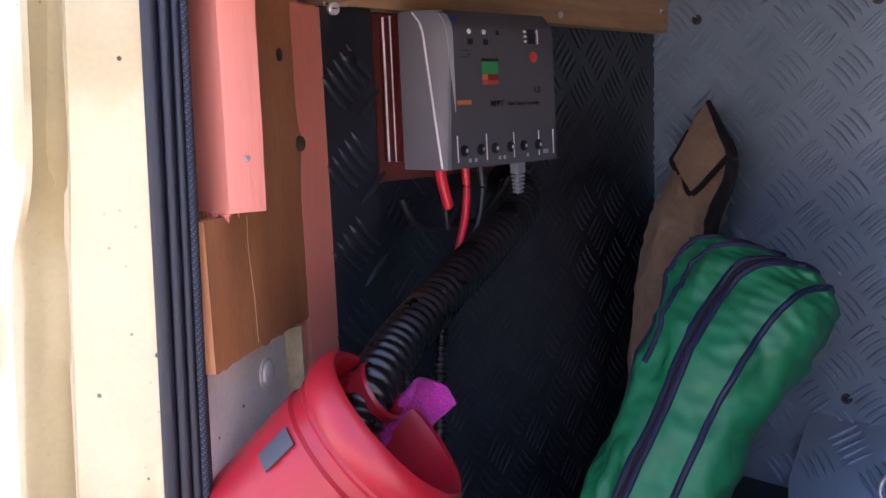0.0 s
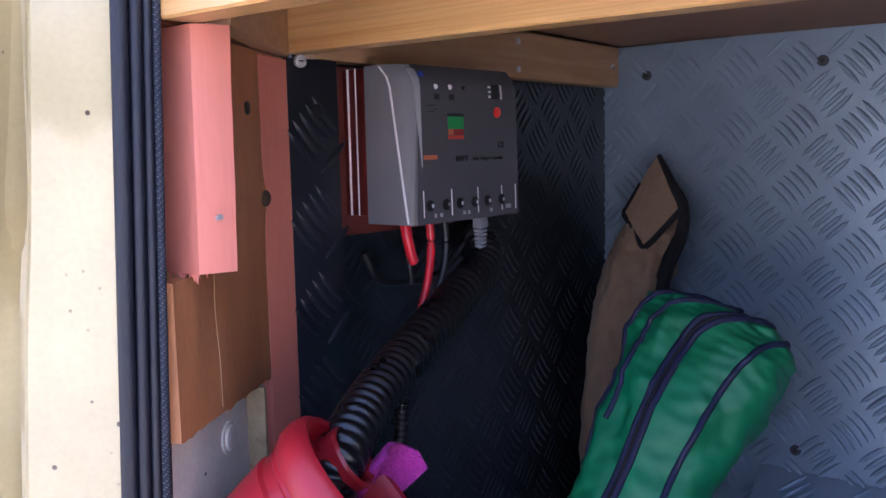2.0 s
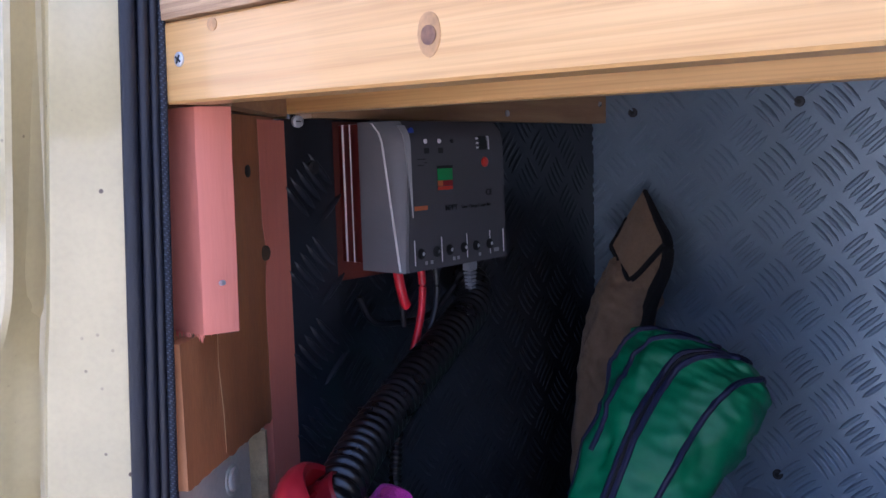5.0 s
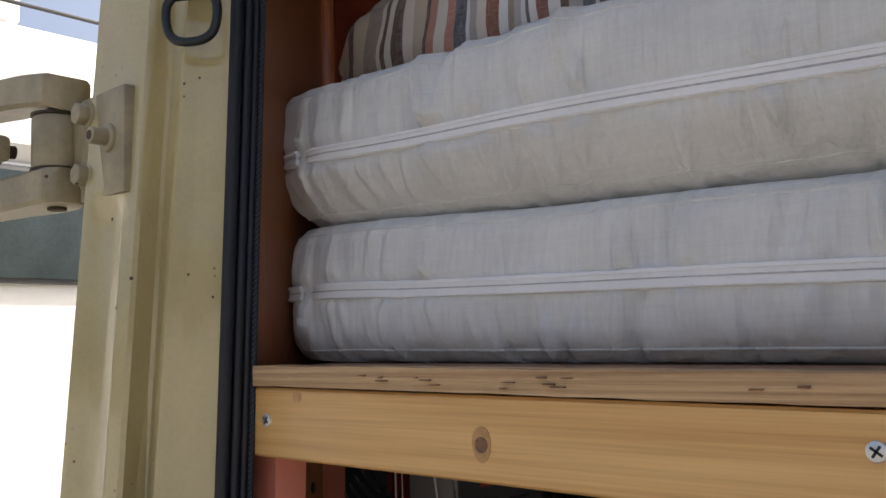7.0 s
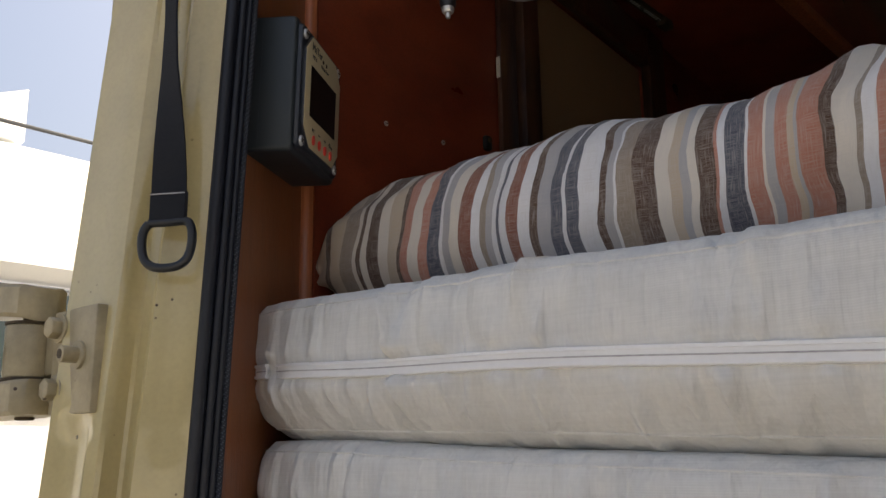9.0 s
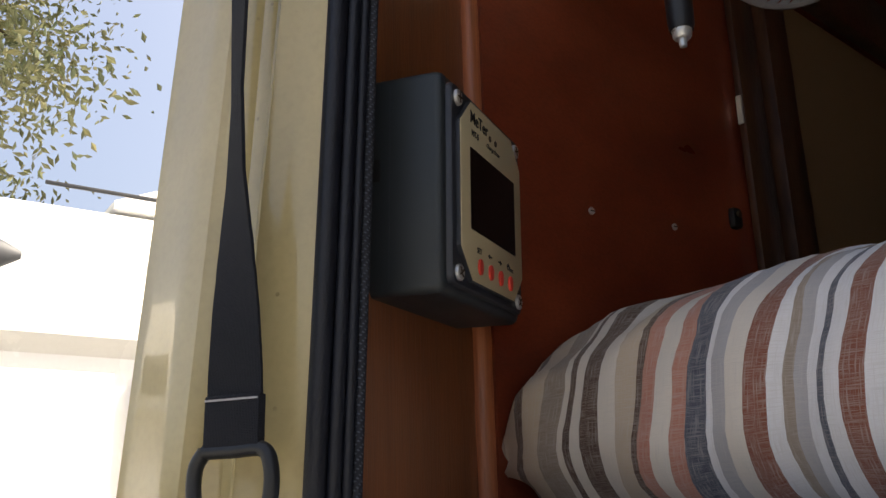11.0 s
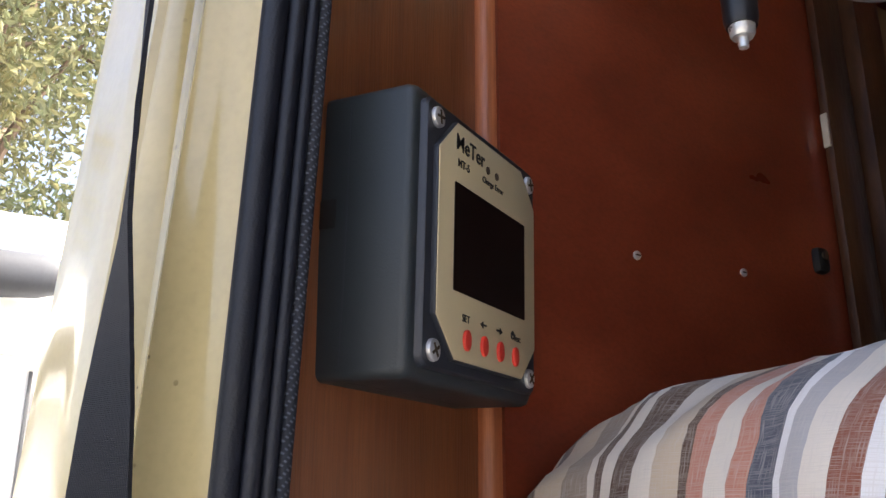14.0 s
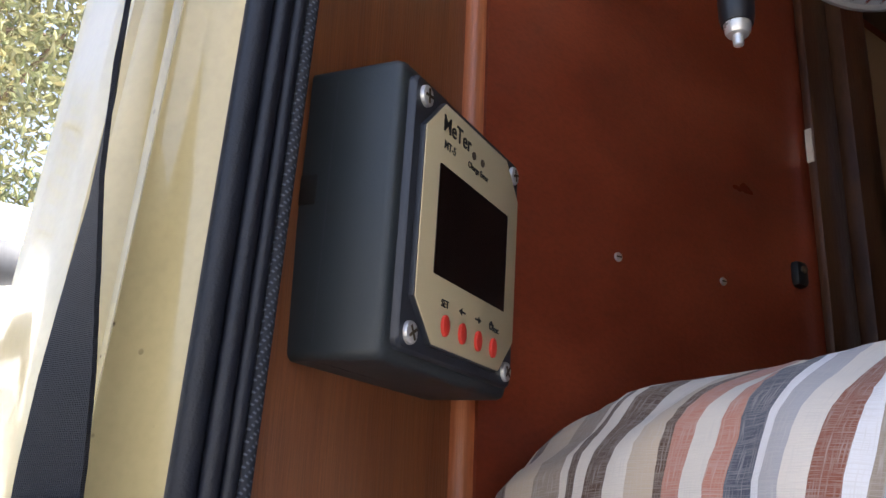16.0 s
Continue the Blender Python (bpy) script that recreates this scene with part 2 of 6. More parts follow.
COTTON = cloth("white_cotton", (0.71, 0.70, 0.675), 1500, 0.05, 0.07, 0.006, slub=0.045)
ZIP_TAPE = cloth("white_zip_tape", (0.86, 0.86, 0.88), 2500, 0.05, 0.15)
STITCH = material("zip_line", (0.60, 0.58, 0.61), 0.8, 0, 0.2, 200, 900, 0.1)
STRIPES = striped("striped_cotton")
GREEN = cloth("green_nylon", (0.003, 0.215, 0.080), 2500, 0.14, 0.05, 0.0045, 22.0, (1, 1, 0.7))
for socket in list(GREEN.node_tree.nodes["Principled BSDF"].inputs["Roughness"].links):
    GREEN.node_tree.links.remove(socket)
GREEN.node_tree.nodes["Principled BSDF"].inputs["Roughness"].default_value = 0.58
GREEN.node_tree.nodes["Principled BSDF"].inputs["Specular IOR Level"].default_value = 0.6
GREEN.node_tree.nodes["Principled BSDF"].inputs["Sheen Weight"].default_value = 0.0
NAVY = material("navy_piping", (0.012, 0.014, 0.06), 0.6, 0, 0.2, 60, 700, 0.2)
TAN = cloth("tan_canvas", (0.36, 0.235, 0.14), 1800, 0.14, 0.3, 0.008, 26.0, (1, 1, 0.6))
BLACK_TAPE = cloth("black_binding", (0.012, 0.012, 0.014), 2200, 0.2)
BLACK_TAPE.node_tree.nodes["Principled BSDF"].inputs["Sheen Weight"].default_value = 0.0
MAROON = material("maroon_board", (0.15, 0.030, 0.020), 0.5, 0, 0.15, 20, 300, 0.08)
RED_PLASTIC = material("red_plastic", (0.38, 0.010, 0.018), 0.42, 0, 0.08, 15, 260, 0.03)
RED_DARK = material("dark_red_plastic", (0.28, 0.012, 0.018), 0.3, 0, 0.1, 20, 300, 0.03)
MAGENTA = material("magenta_sponge", (0.50, 0.035, 0.30), 0.95, 0, 0.2, 60, 500, 0.9)
HOSE = material("black_corrugated_plastic", (0.006, 0.006, 0.007), 0.30, 0, 0.1, 40, 500, 0.03)
CASE = material("grey_plastic_case", (0.19, 0.185, 0.195), 0.45, 0, 0.05, 25, 900, 0.08)
CASE_FRONT = material("dark_grey_front", (0.085, 0.082, 0.088), 0.5, 0, 0.05, 25, 900, 0.06)
HEATSINK = material("dark_red_metal", (0.20, 0.028, 0.022), 0.35, 0.4, 0.12, 30, 400, 0.05)
WHITE_LINE = material("white_print_and_highlight", (0.85, 0.82, 0.82), 0.5, 0, 0.03, 40, 500, 0)
GREY_LINE = material("grey_print_and_highlight", (0.40, 0.39, 0.40), 0.5, 0, 0.05, 40, 500, 0)
BLACK_PRINT = material("black_print", (0.010, 0.010, 0.010), 0.5, 0, 0.05, 40, 500, 0)
RED_PRINT = material("red_print", (0.60, 0.06, 0.03), 0.5, 0, 0.05, 40, 500, 0)
ORANGE_PRINT = material("orange_print", (0.60, 0.16, 0.06), 0.5, 0, 0.05, 40, 500, 0)
GREEN_PRINT = material("green_print", (0.02, 0.30, 0.07), 0.5, 0, 0.05, 40, 500, 0)
BLUE_PRINT = material("blue_print", (0.03, 0.06, 0.30), 0.5, 0, 0.05, 40, 500, 0)
CABLE_RED = material("red_cable", (0.62, 0.012, 0.025), 0.35, 0, 0.05, 40, 500, 0.02)
CABLE_BLACK = material("black_cable", (0.012, 0.012, 0.015), 0.4, 0, 0.05, 40, 500, 0.02)
CABLE_GREY = material("grey_cable_boot", (0.26, 0.27, 0.30), 0.5, 0, 0.08, 60, 500, 0.05)
STEEL = material("bright_steel", (0.70, 0.70, 0.70), 0.3, 0.6, 0.08, 80, 600, 0.05)
METER_CASE = material("blue_grey_plastic", (0.024, 0.031, 0.036), 0.45, 0, 0.06, 20, 1500, 0.12)
METER_DARK = material("slate_plastic_front", (0.030, 0.034, 0.045), 0.42, 0, 0.06, 20, 1500, 0.08)
METER_LABEL = material("cream_label", (0.58, 0.49, 0.30), 0.45, 0, 0.03, 20, 600, 0.02)
SCREEN = material("dark_screen", (0.014, 0.008, 0.007), 0.12, 0, 0.05, 10, 300, 0)
RED_BUTTON = material("red_button", (0.75, 0.05, 0.03), 0.4, 0, 0.05, 60, 600, 0.02)
WEBBING = cloth("black_webbing", (0.008, 0.010, 0.018), 3200, 0.2, 0.5)
WEBBING.node_tree.nodes["Principled BSDF"].inputs["Sheen Weight"].default_value = 0.0


def woven_edge(name):
    """Black knitted edging: short pale stitches that slant across it."""
    m = material(name, (0.010, 0.012, 0.020), 0.8, 0, 0.2, 60, 900, 0.2)
    n, l = m.node_tree.nodes, m.node_tree.links
    p, tc = n["Principled BSDF"], n.new("ShaderNodeTexCoord")
    last = None
    for turn, scale in ((35, 640.0), (-50, 420.0)):
        mp, w, mr = n.new("ShaderNodeMapping"), n.new("ShaderNodeTexWave"), n.new("ShaderNodeMapRange")
        mp.inputs["Rotation"].default_value = (radians(turn), 0, 0)
        w.bands_direction = "Z"
        w.inputs["Scale"].default_value, w.inputs["Distortion"].default_value = scale / 3.14, 0.6
        mr.inputs[1].default_value, mr.inputs[2].default_value = 0.45, 0.8
        l.new(tc.outputs["Object"], mp.inputs[0])
        l.new(mp.outputs[0], w.inputs["Vector"])
        l.new(w.outputs["Fac"], mr.inputs[0])
        if last:
            mul = n.new("ShaderNodeMath")
            mul.operation = "MULTIPLY"
            l.new(last, mul.inputs[0])
            l.new(mr.outputs[0], mul.inputs[1])
            last = mul.outputs[0]
        else:
            last = mr.outputs[0]
    mx = n.new("ShaderNodeMix")
    mx.data_type = "RGBA"
    mx.inputs[6].default_value, mx.inputs[7].default_value = (0.009, 0.011, 0.018, 1), (0.075, 0.085, 0.11, 1)
    l.new(last, mx.inputs[0])
    l.new(mx.outputs[2], p.inputs["Base Color"])
    b = n.new("ShaderNodeBump")
    b.inputs["Strength"].default_value, b.inputs["Distance"].default_value = 0.5, 0.0005
    l.new(last, b.inputs["Height"])
    l.new(b.outputs[0], p.inputs["Normal"])
    return m


KNIT = woven_edge("black_knit_edging")
RING = material("black_plastic_ring", (0.012, 0.014, 0.018), 0.45, 0, 0.1, 60, 700, 0.05)
HINGE = material("cream_painted_iron", (0.40, 0.335, 0.21), 0.4, 0, 0.16, 40, 220, 0.2, spots=0.8)
GRIME_AND_SHADE = material("grimy_iron_and_shade", (0.10, 0.07, 0.04), 0.7, 0.3, 0.3, 60, 400, 0.3)
FAN_BLUE = material("blue_fan_blade", (0.02, 0.02, 0.20), 0.3, 0, 0.05, 30, 300, 0)
IVORY = material("ivory_plastic", (0.66, 0.58, 0.44), 0.4, 0, 0.05, 20, 400, 0.02)
CHROME = material("chrome_wire", (0.75, 0.74, 0.72), 0.2, 1, 0.05, 60, 600, 0.02)
WHITE_GEL = material("white_camper_shell", (0.80, 0.80, 0.78), 0.25, 0, 0.03, 3, 60, 0.02, coat=0.3)
AWNING = material("grey_awning_cloth", (0.035, 0.04, 0.05), 0.6, 0, 0.2, 3, 80, 0.1)
TINT = material("dark_acrylic_pane", (0.05, 0.07, 0.075), 0.06, 0, 0.2, 3, 60, 0.0)
TRIM_GREY = material("dark_grey_trim", (0.05, 0.052, 0.055), 0.5, 0, 0.1, 20, 200, 0.05)
GRAVEL = material("pale_gravel", (0.24, 0.23, 0.205), 0.95, 0, 0.2, 2, 60, 0.6)
BARK = material("bark", (0.13, 0.09, 0.06), 0.95, 0, 0.3, 12, 60, 0.8, (1, 1, 0.2))
LEAF = material("leaf", (0.105, 0.135, 0.065), 0.35, 0, 0.3, 1.5, 30, 0.05, dark=(0.17, 0.15, 0.06))
LEAF.node_tree.nodes["Principled BSDF"].inputs["Transmission Weight"].default_value = 0.0
FOAM = material("yellow_foam_strip", (0.55, 0.42, 0.22), 0.9, 0, 0.2, 60, 500, 0.3)


# ---- building helpers ----
def finish(bm, name, mat, smooth=True, angle=40):
    bmesh.ops.recalc_face_normals(bm, faces=bm.faces)
    me = bpy.data.meshes.new(name)
    bm.to_mesh(me)
    bm.free()
    if mat:
        me.materials.append(mat)
    if smooth:
        for f in me.polygons:
            f.use_smooth = True
        me.set_sharp_from_angle(angle=radians(angle))
    return me


def thing(name, m, label, category, group="", kind=""):
    """An Empty at the base of a thing; m is its pose or its place."""
    ob = new(name)
    ob.empty_display_size = 0.02
    ob.matrix_world = m if isinstance(m, Matrix) else Matrix.Translation(m)
    return tagged(ob, label, category, group, kind)


def part(name, bm, mat, parent, label="", local=False, smooth=True, angle=40):
    """One mesh under a thing or a part; bm is in the world's metres, or in the parent's with local."""
    top, m = parent, Matrix.Identity(4)
    while top:
        m = top.matrix_basis @ m
        top = top.parent
    if not local:
        bm.transform(m.inverted())
    ob = new(name, finish(bm, name, mat, smooth, angle))
    ob.parent = parent
    return tagged(ob, label)


def solid(name, bm, mat, label, category, kind="", group="", smooth=True, angle=40):
    return tagged(new(name, finish(bm, name, mat, smooth, angle)), label, category, group, kind)


def box(lo, hi, bevel=0.0, segments=2, m=None, bm=None):
    """A box from corner to corner, with rounded edges."""
    own = bmesh.new()
    bmesh.ops.create_cube(own, size=1)
    lo, hi = Vector(lo), Vector(hi)
    own.transform(Matrix.Translation((lo + hi) / 2) @ Matrix.Diagonal((*(hi - lo), 1)))
    if bevel:
        bmesh.ops.bevel(own, geom=own.edges[:], offset=bevel, segments=segments, profile=0.5, affect="EDGES")
    if m:
        own.transform(m)
    return join(bm, own)


def join(bm, own):
    if bm is None:
        return own
    me = bpy.data.meshes.new("tmp")
    own.to_mesh(me)
    own.free()
    bm.from_mesh(me)
    bpy.data.meshes.remove(me)
    return bm


def prism(outline, z0, z1, bevel=0.0, m=None, bm=None):
    """An outline of x, y drawn up from z0 to z1."""
    own = bmesh.new()
    lower = [own.verts.new((x, y, z0)) for x, y in outline]
    upper = [own.verts.new((x, y, z1)) for x, y in outline]
    own.faces.new(lower[::-1])
    own.faces.new(upper)
    for i in range(len(outline)):
        j = (i + 1) % len(outline)
        own.faces.new((lower[i], lower[j], upper[j], upper[i]))
    if bevel:
        bmesh.ops.bevel(own, geom=own.edges[:], offset=bevel, segments=2, profile=0.5, affect="EDGES")
    if m:
        own.transform(m)
    return join(bm, own)


def loft(rings, closed=True, caps=True, bm=None, uv=None):
    """A skin through rings of points; closed: each ring runs round."""
    own = bmesh.new()
    rows = [[own.verts.new(p) for p in ring] for ring in rings]
    lay = own.loops.layers.uv.new("UVMap") if uv else None
    n = len(rings[0])
    for i in range(len(rows) - 1):
        for j in range(n if closed else n - 1):
            k = (j + 1) % n
            f = own.faces.new((rows[i][j], rows[i][k], rows[i + 1][k], rows[i + 1][j]))
            if lay:
                for loop, (a, b) in zip(f.loops, ((i, j), (i, j + 1), (i + 1, j + 1), (i + 1, j))):
                    loop[lay].uv = uv(a, b)
    if caps and closed:
        own.faces.new(rows[0][::-1])
        own.faces.new(rows[-1])
    return join(bm, own)


def smooth_path(points, steps):
    """Catmull-Rom through points."""
    pts = [Vector(p) for p in points]
    pts = [2 * pts[0] - pts[1]] + pts + [2 * pts[-1] - pts[-2]]
    out = []
    for i in range(1, len(pts) - 2):
        p0, p1, p2, p3 = pts[i - 1:i + 3]
        for s in range(steps):
            t = s / steps
            out.append(0.5 * (2 * p1 + (p2 - p0) * t + (2 * p0 - 5 * p1 + 4 * p2 - p3) * t * t + (3 * p1 - p0 - 3 * p2 + p3) * t ** 3))
    out.append(pts[-2])
    return out


def tube(path, radius, sides=12, bm=None, flat=1.0, up=(0, 0, 1), caps=True):
    """A round or flattened tube along a path; radius: a number or a function of 0..1."""
    rings, n = [], len(path)
    for i, p in enumerate(path):
        way = (path[min(i + 1, n - 1)] - path[max(i - 1, 0)]).normalized()
        side = way.cross(Vector(up))
        side = side.normalized() if side.length > 1e-4 else Vector((1, 0, 0))
        top = side.cross(way)
        r = radius(i / (n - 1)) if callable(radius) else radius
        rings.append([p + r * (math.cos(q) * side + flat * math.sin(q) * top) for q in (2 * math.pi * k / sides for k in range(sides))])
    return loft(rings, bm=bm, caps=caps)


def cylinder(a, b, r, sides=20, bevel=0.0, bm=None, r2=None):
    a, b = Vector(a), Vector(b)
    own = bmesh.new()
    bmesh.ops.create_cone(own, cap_ends=True, segments=sides, radius1=r, radius2=r if r2 is None else r2, depth=(b - a).length)
    if bevel:
        rim = [e for e in own.edges if all(abs(abs(v.co.z) - (b - a).length / 2) < 1e-6 for v in e.verts)]
        bmesh.ops.bevel(own, geom=rim, offset=bevel, segments=2, profile=0.5, affect="EDGES")
    own.transform(Matrix.Translation((a + b) / 2) @ (b - a).to_track_quat("Z", "Y").to_matrix().to_4x4())
    return join(bm, own)


def lettering(text, size, m, mat, parent, depth=0.0002):
    """Raised letters in the built-in font, laid by the parent's own axes."""
    cu = bpy.data.curves.new("lettering", "FONT")
    cu.body, cu.size, cu.extrude, cu.align_x = text, size, depth, "LEFT"
    cu.offset = size * 0.010
    ob = new("lettering", cu)
    me = bpy.data.meshes.new_from_object(ob.evaluated_get(bpy.context.evaluated_depsgraph_get()))
    bpy.data.objects.remove(ob)
    bpy.data.curves.remove(cu)
    me.transform(m)
    me.materials.clear()
    me.materials.append(mat)
    out = new("lettering", me)
    out.parent = parent
    return out


def screw_head(m, r=0.004, name_parent=None):
    """A cross-head screw in the plane y = 0 of m, facing its -y."""
    bm = cylinder((0, 0.001, 0), (0, -0.0016, 0), r, 18, 0.0006)
    for turn in (25, 115):
        box((-r * 0.62, -0.0019, -r * 0.14), (r * 0.62, -0.0015, r * 0.14), m=pose(0, 0, 0, 0, turn, 0), bm=bm)
    bm.transform(m)
    return bm


# ---- the vehicle's shell ----
def leaning(x, dx, y, dy):
    """A line of the rear pillar: its plan place at 1.5 m and how far it leans for each metre of height."""
    return lambda z: Vector((x + dx * (z - 1.5), y + dy * (z - 1.5), z))


SEAL_OUTER = leaning(-0.391, 0.0394, 0.2976, 0.0206)
SEAL_INNER = leaning(-0.384, 0.0218, 0.3212, 0.0264)
RIDGE = leaning(-0.4103, 0.0596, 0.2806, 0.0425)
STEP = leaning(-0.4344, 0.0603, 0.2794, 0.0297)
CORNER = leaning(-0.4355, 0.0237, 0.2599, 0.0548)
OUTER = leaning(-0.4909, 0.0486, 0.2497, 0.0501)


def wall_x(y):
    """The side wall tapers towards the rear."""
    return -0.479 - 0.105 * (y - 0.56)


PILLAR_TURN = 121.3            # the pillar's lining faces inwards and forwards
PILLAR_N, PILLAR_R = Vector((0.854, 0.52, 0)), Vector((-0.52, 0.854, 0))
PILLAR_0 = Vector((-0.384, 0.300, 0))
pil = lambda s, z, out=0.0: PILLAR_0 + PILLAR_R * s + PILLAR_N * out + Vector((0, 0, z))

# door jamb: pressed steel, stepped in to a rolled ridge beside the seal, leaning with the pillar
rings = []
for z in np.linspace(0.4, 2.3, 190):
    foot = 1 / (1 + math.exp((z - 1.105) * 80))
    a, b, c, d, e = RIDGE(z), STEP(z), CORNER(z), OUTER(z), SEAL_OUTER(z)
    a, b = a + Vector((-0.005 * foot, 0, 0)), b + Vector((-0.006 * foot, 0, 0))
    c = c + Vector((-0.022 * foot, -0.004 * foot, 0))
    d = d + Vector((-0.022 * foot, -0.004 * foot, 0))
    lap = -0.0012 if z < 1.392 else 0.0
    # a long pressed hollow in the outward face, rounded off below
    hollow = 0.006 / (1 + math.exp(-(z - 1.125) * 160)) / (1 + math.exp((z - 1.412) * 400))
    flat = e - a
    ring = [e + Vector((-0.006, 0.012, 0)), e + Vector((0.0002, 0.002, 0))]
    for u in (0.9, 0.6, 0.3, 0.14):
        ring.append(a + flat * u + Vector((0.4 * lap + 0.0006 * noise.noise((u * 9, z * 14, 0)), lap, 0)))
    ring += [a + Vector((-0.0004, -0.0026, 0)), a + Vector((-0.0026, -0.0048, 0)), a + Vector((-0.0064, -0.0046, 0)), a + Vector((-0.0102, -0.0016, 0)), a + Vector((-0.0140, 0.0008, 0))]
    ring += [b + Vector((0.0045, 0.0004, 0)), b + Vector((0.0010, -0.0004, 0)), b + Vector((-0.0006, -0.0030, 0))]
    ring += [b.lerp(c, 0.55) + Vector((0.0006 * noise.noise((3, z * 11, 0)), 0, 0)), c + Vector((-0.0002, 0.0045, 0)), c + Vector((-0.0016, 0.0012, 0)), c + Vector((-0.0050, 0, 0))]
    for u, w in ((0.20, 0.0), (0.30, 0.8), (0.40, 1.0), (0.66, 1.0), (0.76, 0.8), (0.86, 0.0)):
        ring.append(c.lerp(d, u) + Vector((0, hollow * w + 0.0006 * noise.noise((u * 7, z * 9, 4)), 0)))
    ring += [d + Vector((0.003, 0, 0)), d + Vector((0, 0.004, 0)), d + Vector((-0.012, 0.20, 0)), d + Vector((-0.006, 0.20, 0)), d + Vector((0.006, 0.010, 0)), c + Vector((-0.006, 0.014, 0)), b + Vector((-0.003, 0.012, 0)), a + Vector((-0.004, 0.014, 0))]
    rings.append(ring)
jamb = solid("door_jamb", loft(rings), CREAM, "cream-painted steel door jamb with rust specks and a ridge", "door jamb", "structure", angle=35)

# rubber door seal with ribs and a woven edge
seal = thing("door_seal", (-0.43, 0.28, 0.4), "black rubber door seal along the cream jamb", "door seal", kind="structure")
for name, lo, hi, proud, mat in (("seal_lip", 0.0, 0.37, 0.0050, RUBBER), ("seal_rib", 0.36, 0.63, 0.0046, RUBBER), ("seal_bulb", 0.62, 0.83, 0.0036, RUBBER), ("woven_edge", 0.82, 1.0, 0.0030, KNIT)):
    rings = []
    for z in np.linspace(0.4, 2.3, 60):
        a, across = SEAL_OUTER(z), SEAL_INNER(z) - SEAL_OUTER(z)
        out = Vector((across.y, -across.x, 0)).normalized()
        ring = []
        for q in np.linspace(0, math.pi, 9):
            u = (lo + hi) / 2 - (hi - lo) / 2 * math.cos(q)
            ring.append(a + across * u + out * (proud * math.sin(q) ** 0.7 + 0.0003 * noise.noise((z * 60, lo * 900, 0))))
        ring += [a + across * hi - out * 0.009, a + across * lo - out * 0.009]
        rings.append(ring)
    part(name, loft(rings), mat, seal, angle=60)

# pillar lining: brown varnished plywood down to 1.01 m, old cream metal below
bm = loft([[pil(s, z), pil(0.196, z), pil(0.196, z, -0.009), pil(s, z, -0.009)] for z, s in ((1.2395, 0.019), (1.5, 0.023), (2.4, 0.031))])
solid("wall_pillar_lining", bm, VENEER, "brown varnished plywood lining of the door pillar", "wall panel", "structure")
rnd = random.Random(31)
low = [(0.0165 + 0.1795 * k / 40, 1.012 + 0.0012 * noise.noise((k * 0.7, 0, 3)) - rnd.choice((0, 0, 0, 0.0012))) for k in range(41)]
bm = loft([[pil(s, z0), pil(s, z1), pil(s, z1, -0.009), pil(s, z0, -0.009)] for s, z0 in low for z1 in ((1.101, 1.2385) if 0.058 < s < 0.0625 else (1.101 if s < 0.06 else 1.2385,))])
sheet_low = solid("wall_pillar_lining_lower", bm, VENEER_LIT, "plywood lining coloured a lighter orange-brown as if better lit, with a rough lower edge and a scratch", "wall panel", "structure")
part("scratch", tube(smooth_path([pil(0.071, 1.098, 0.0), pil(0.070, 1.075, 0.0), pil(0.0735, 1.045, 0.0), pil(0.0745, 1.016, 0.0)], 8), 0.00028, 6), FOAM, sheet_low, "pale scratch")
bm = loft([[pil(0.018, z, -0.012), pil(0.162, z, -0.012), pil(0.162, z, -0.02), pil(0.018, z, -0.02)] for z in (0.5, 1.04)])
solid("wall_pillar_lower", bm, CREAM_OLD, "bare old cream metal below the plywood lining", "wall panel", "structure")
for k in range(3):
    bm = loft([[pil(0.142 + 0.0055 * k, z, 0.001 - 0.004 * k), pil(0.1455 + 0.0055 * k, z, 0.001 - 0.004 * k), pil(0.1455 + 0.0055 * k, z, -0.02),
                pil(0.142 + 0.0055 * k, z, -0.02)] for z in (0.55, 1.009)])
    solid("trim_%d" % (k + 1), bm, FOAM if k != 1 else CREAM_OLD, "thin layered edging strip beside the pink batten", "trim", "structure")
bolt_cover = thing("bolt_head", pil(0.107, 0.985, -0.012), "cream-painted round bolt head on the metal", "bolt")
part("cap", cylinder(pil(0.107, 0.985, -0.013), pil(0.107, 0.985, -0.008), 0.0085, 20, 0.002), CREAM_OLD, bolt_cover)
part("washer", cylinder(pil(0.107, 0.985, -0.0125), pil(0.107, 0.985, -0.0105), 0.011, 20, 0.0006), CREAM_OLD, bolt_cover)

# side wall above the bed, beading in the corner
def side_strip(y0, y1, z0, z1, out0, out1):
    return loft([[Vector((wall_x(y) + out0, y, z0)), Vector((wall_x(y) + out1, y, z0)), Vector((wall_x(y) + out1, y, z1)), Vector((wall_x(y) + out0, y, z1))]
                 for y in (y0, y1)])


solid("wall_side_upper", side_strip(0.462, 0.852, 1.29, 2.4, -0.012, 0.0), MAHOGANY, "red-brown mahogany plywood side wall lining", "wall", "structure")
solid("wall_side_upper_front", side_strip(1.235, 3.0, 1.29, 2.4, -0.012, 0.0), MAHOGANY, "red-brown mahogany plywood side wall lining", "wall", "structure")
solid("wall_side_under_window", side_strip(0.853, 1.234, 1.29, 1.50, -0.012, 0.0), MAHOGANY, "red-brown mahogany plywood below the window", "wall", "structure")
solid("wall_side_over_window", side_strip(0.853, 1.234, 2.03, 2.4, -0.012, 0.0), MAHOGANY, "red-brown mahogany plywood above the window", "wall", "structure")
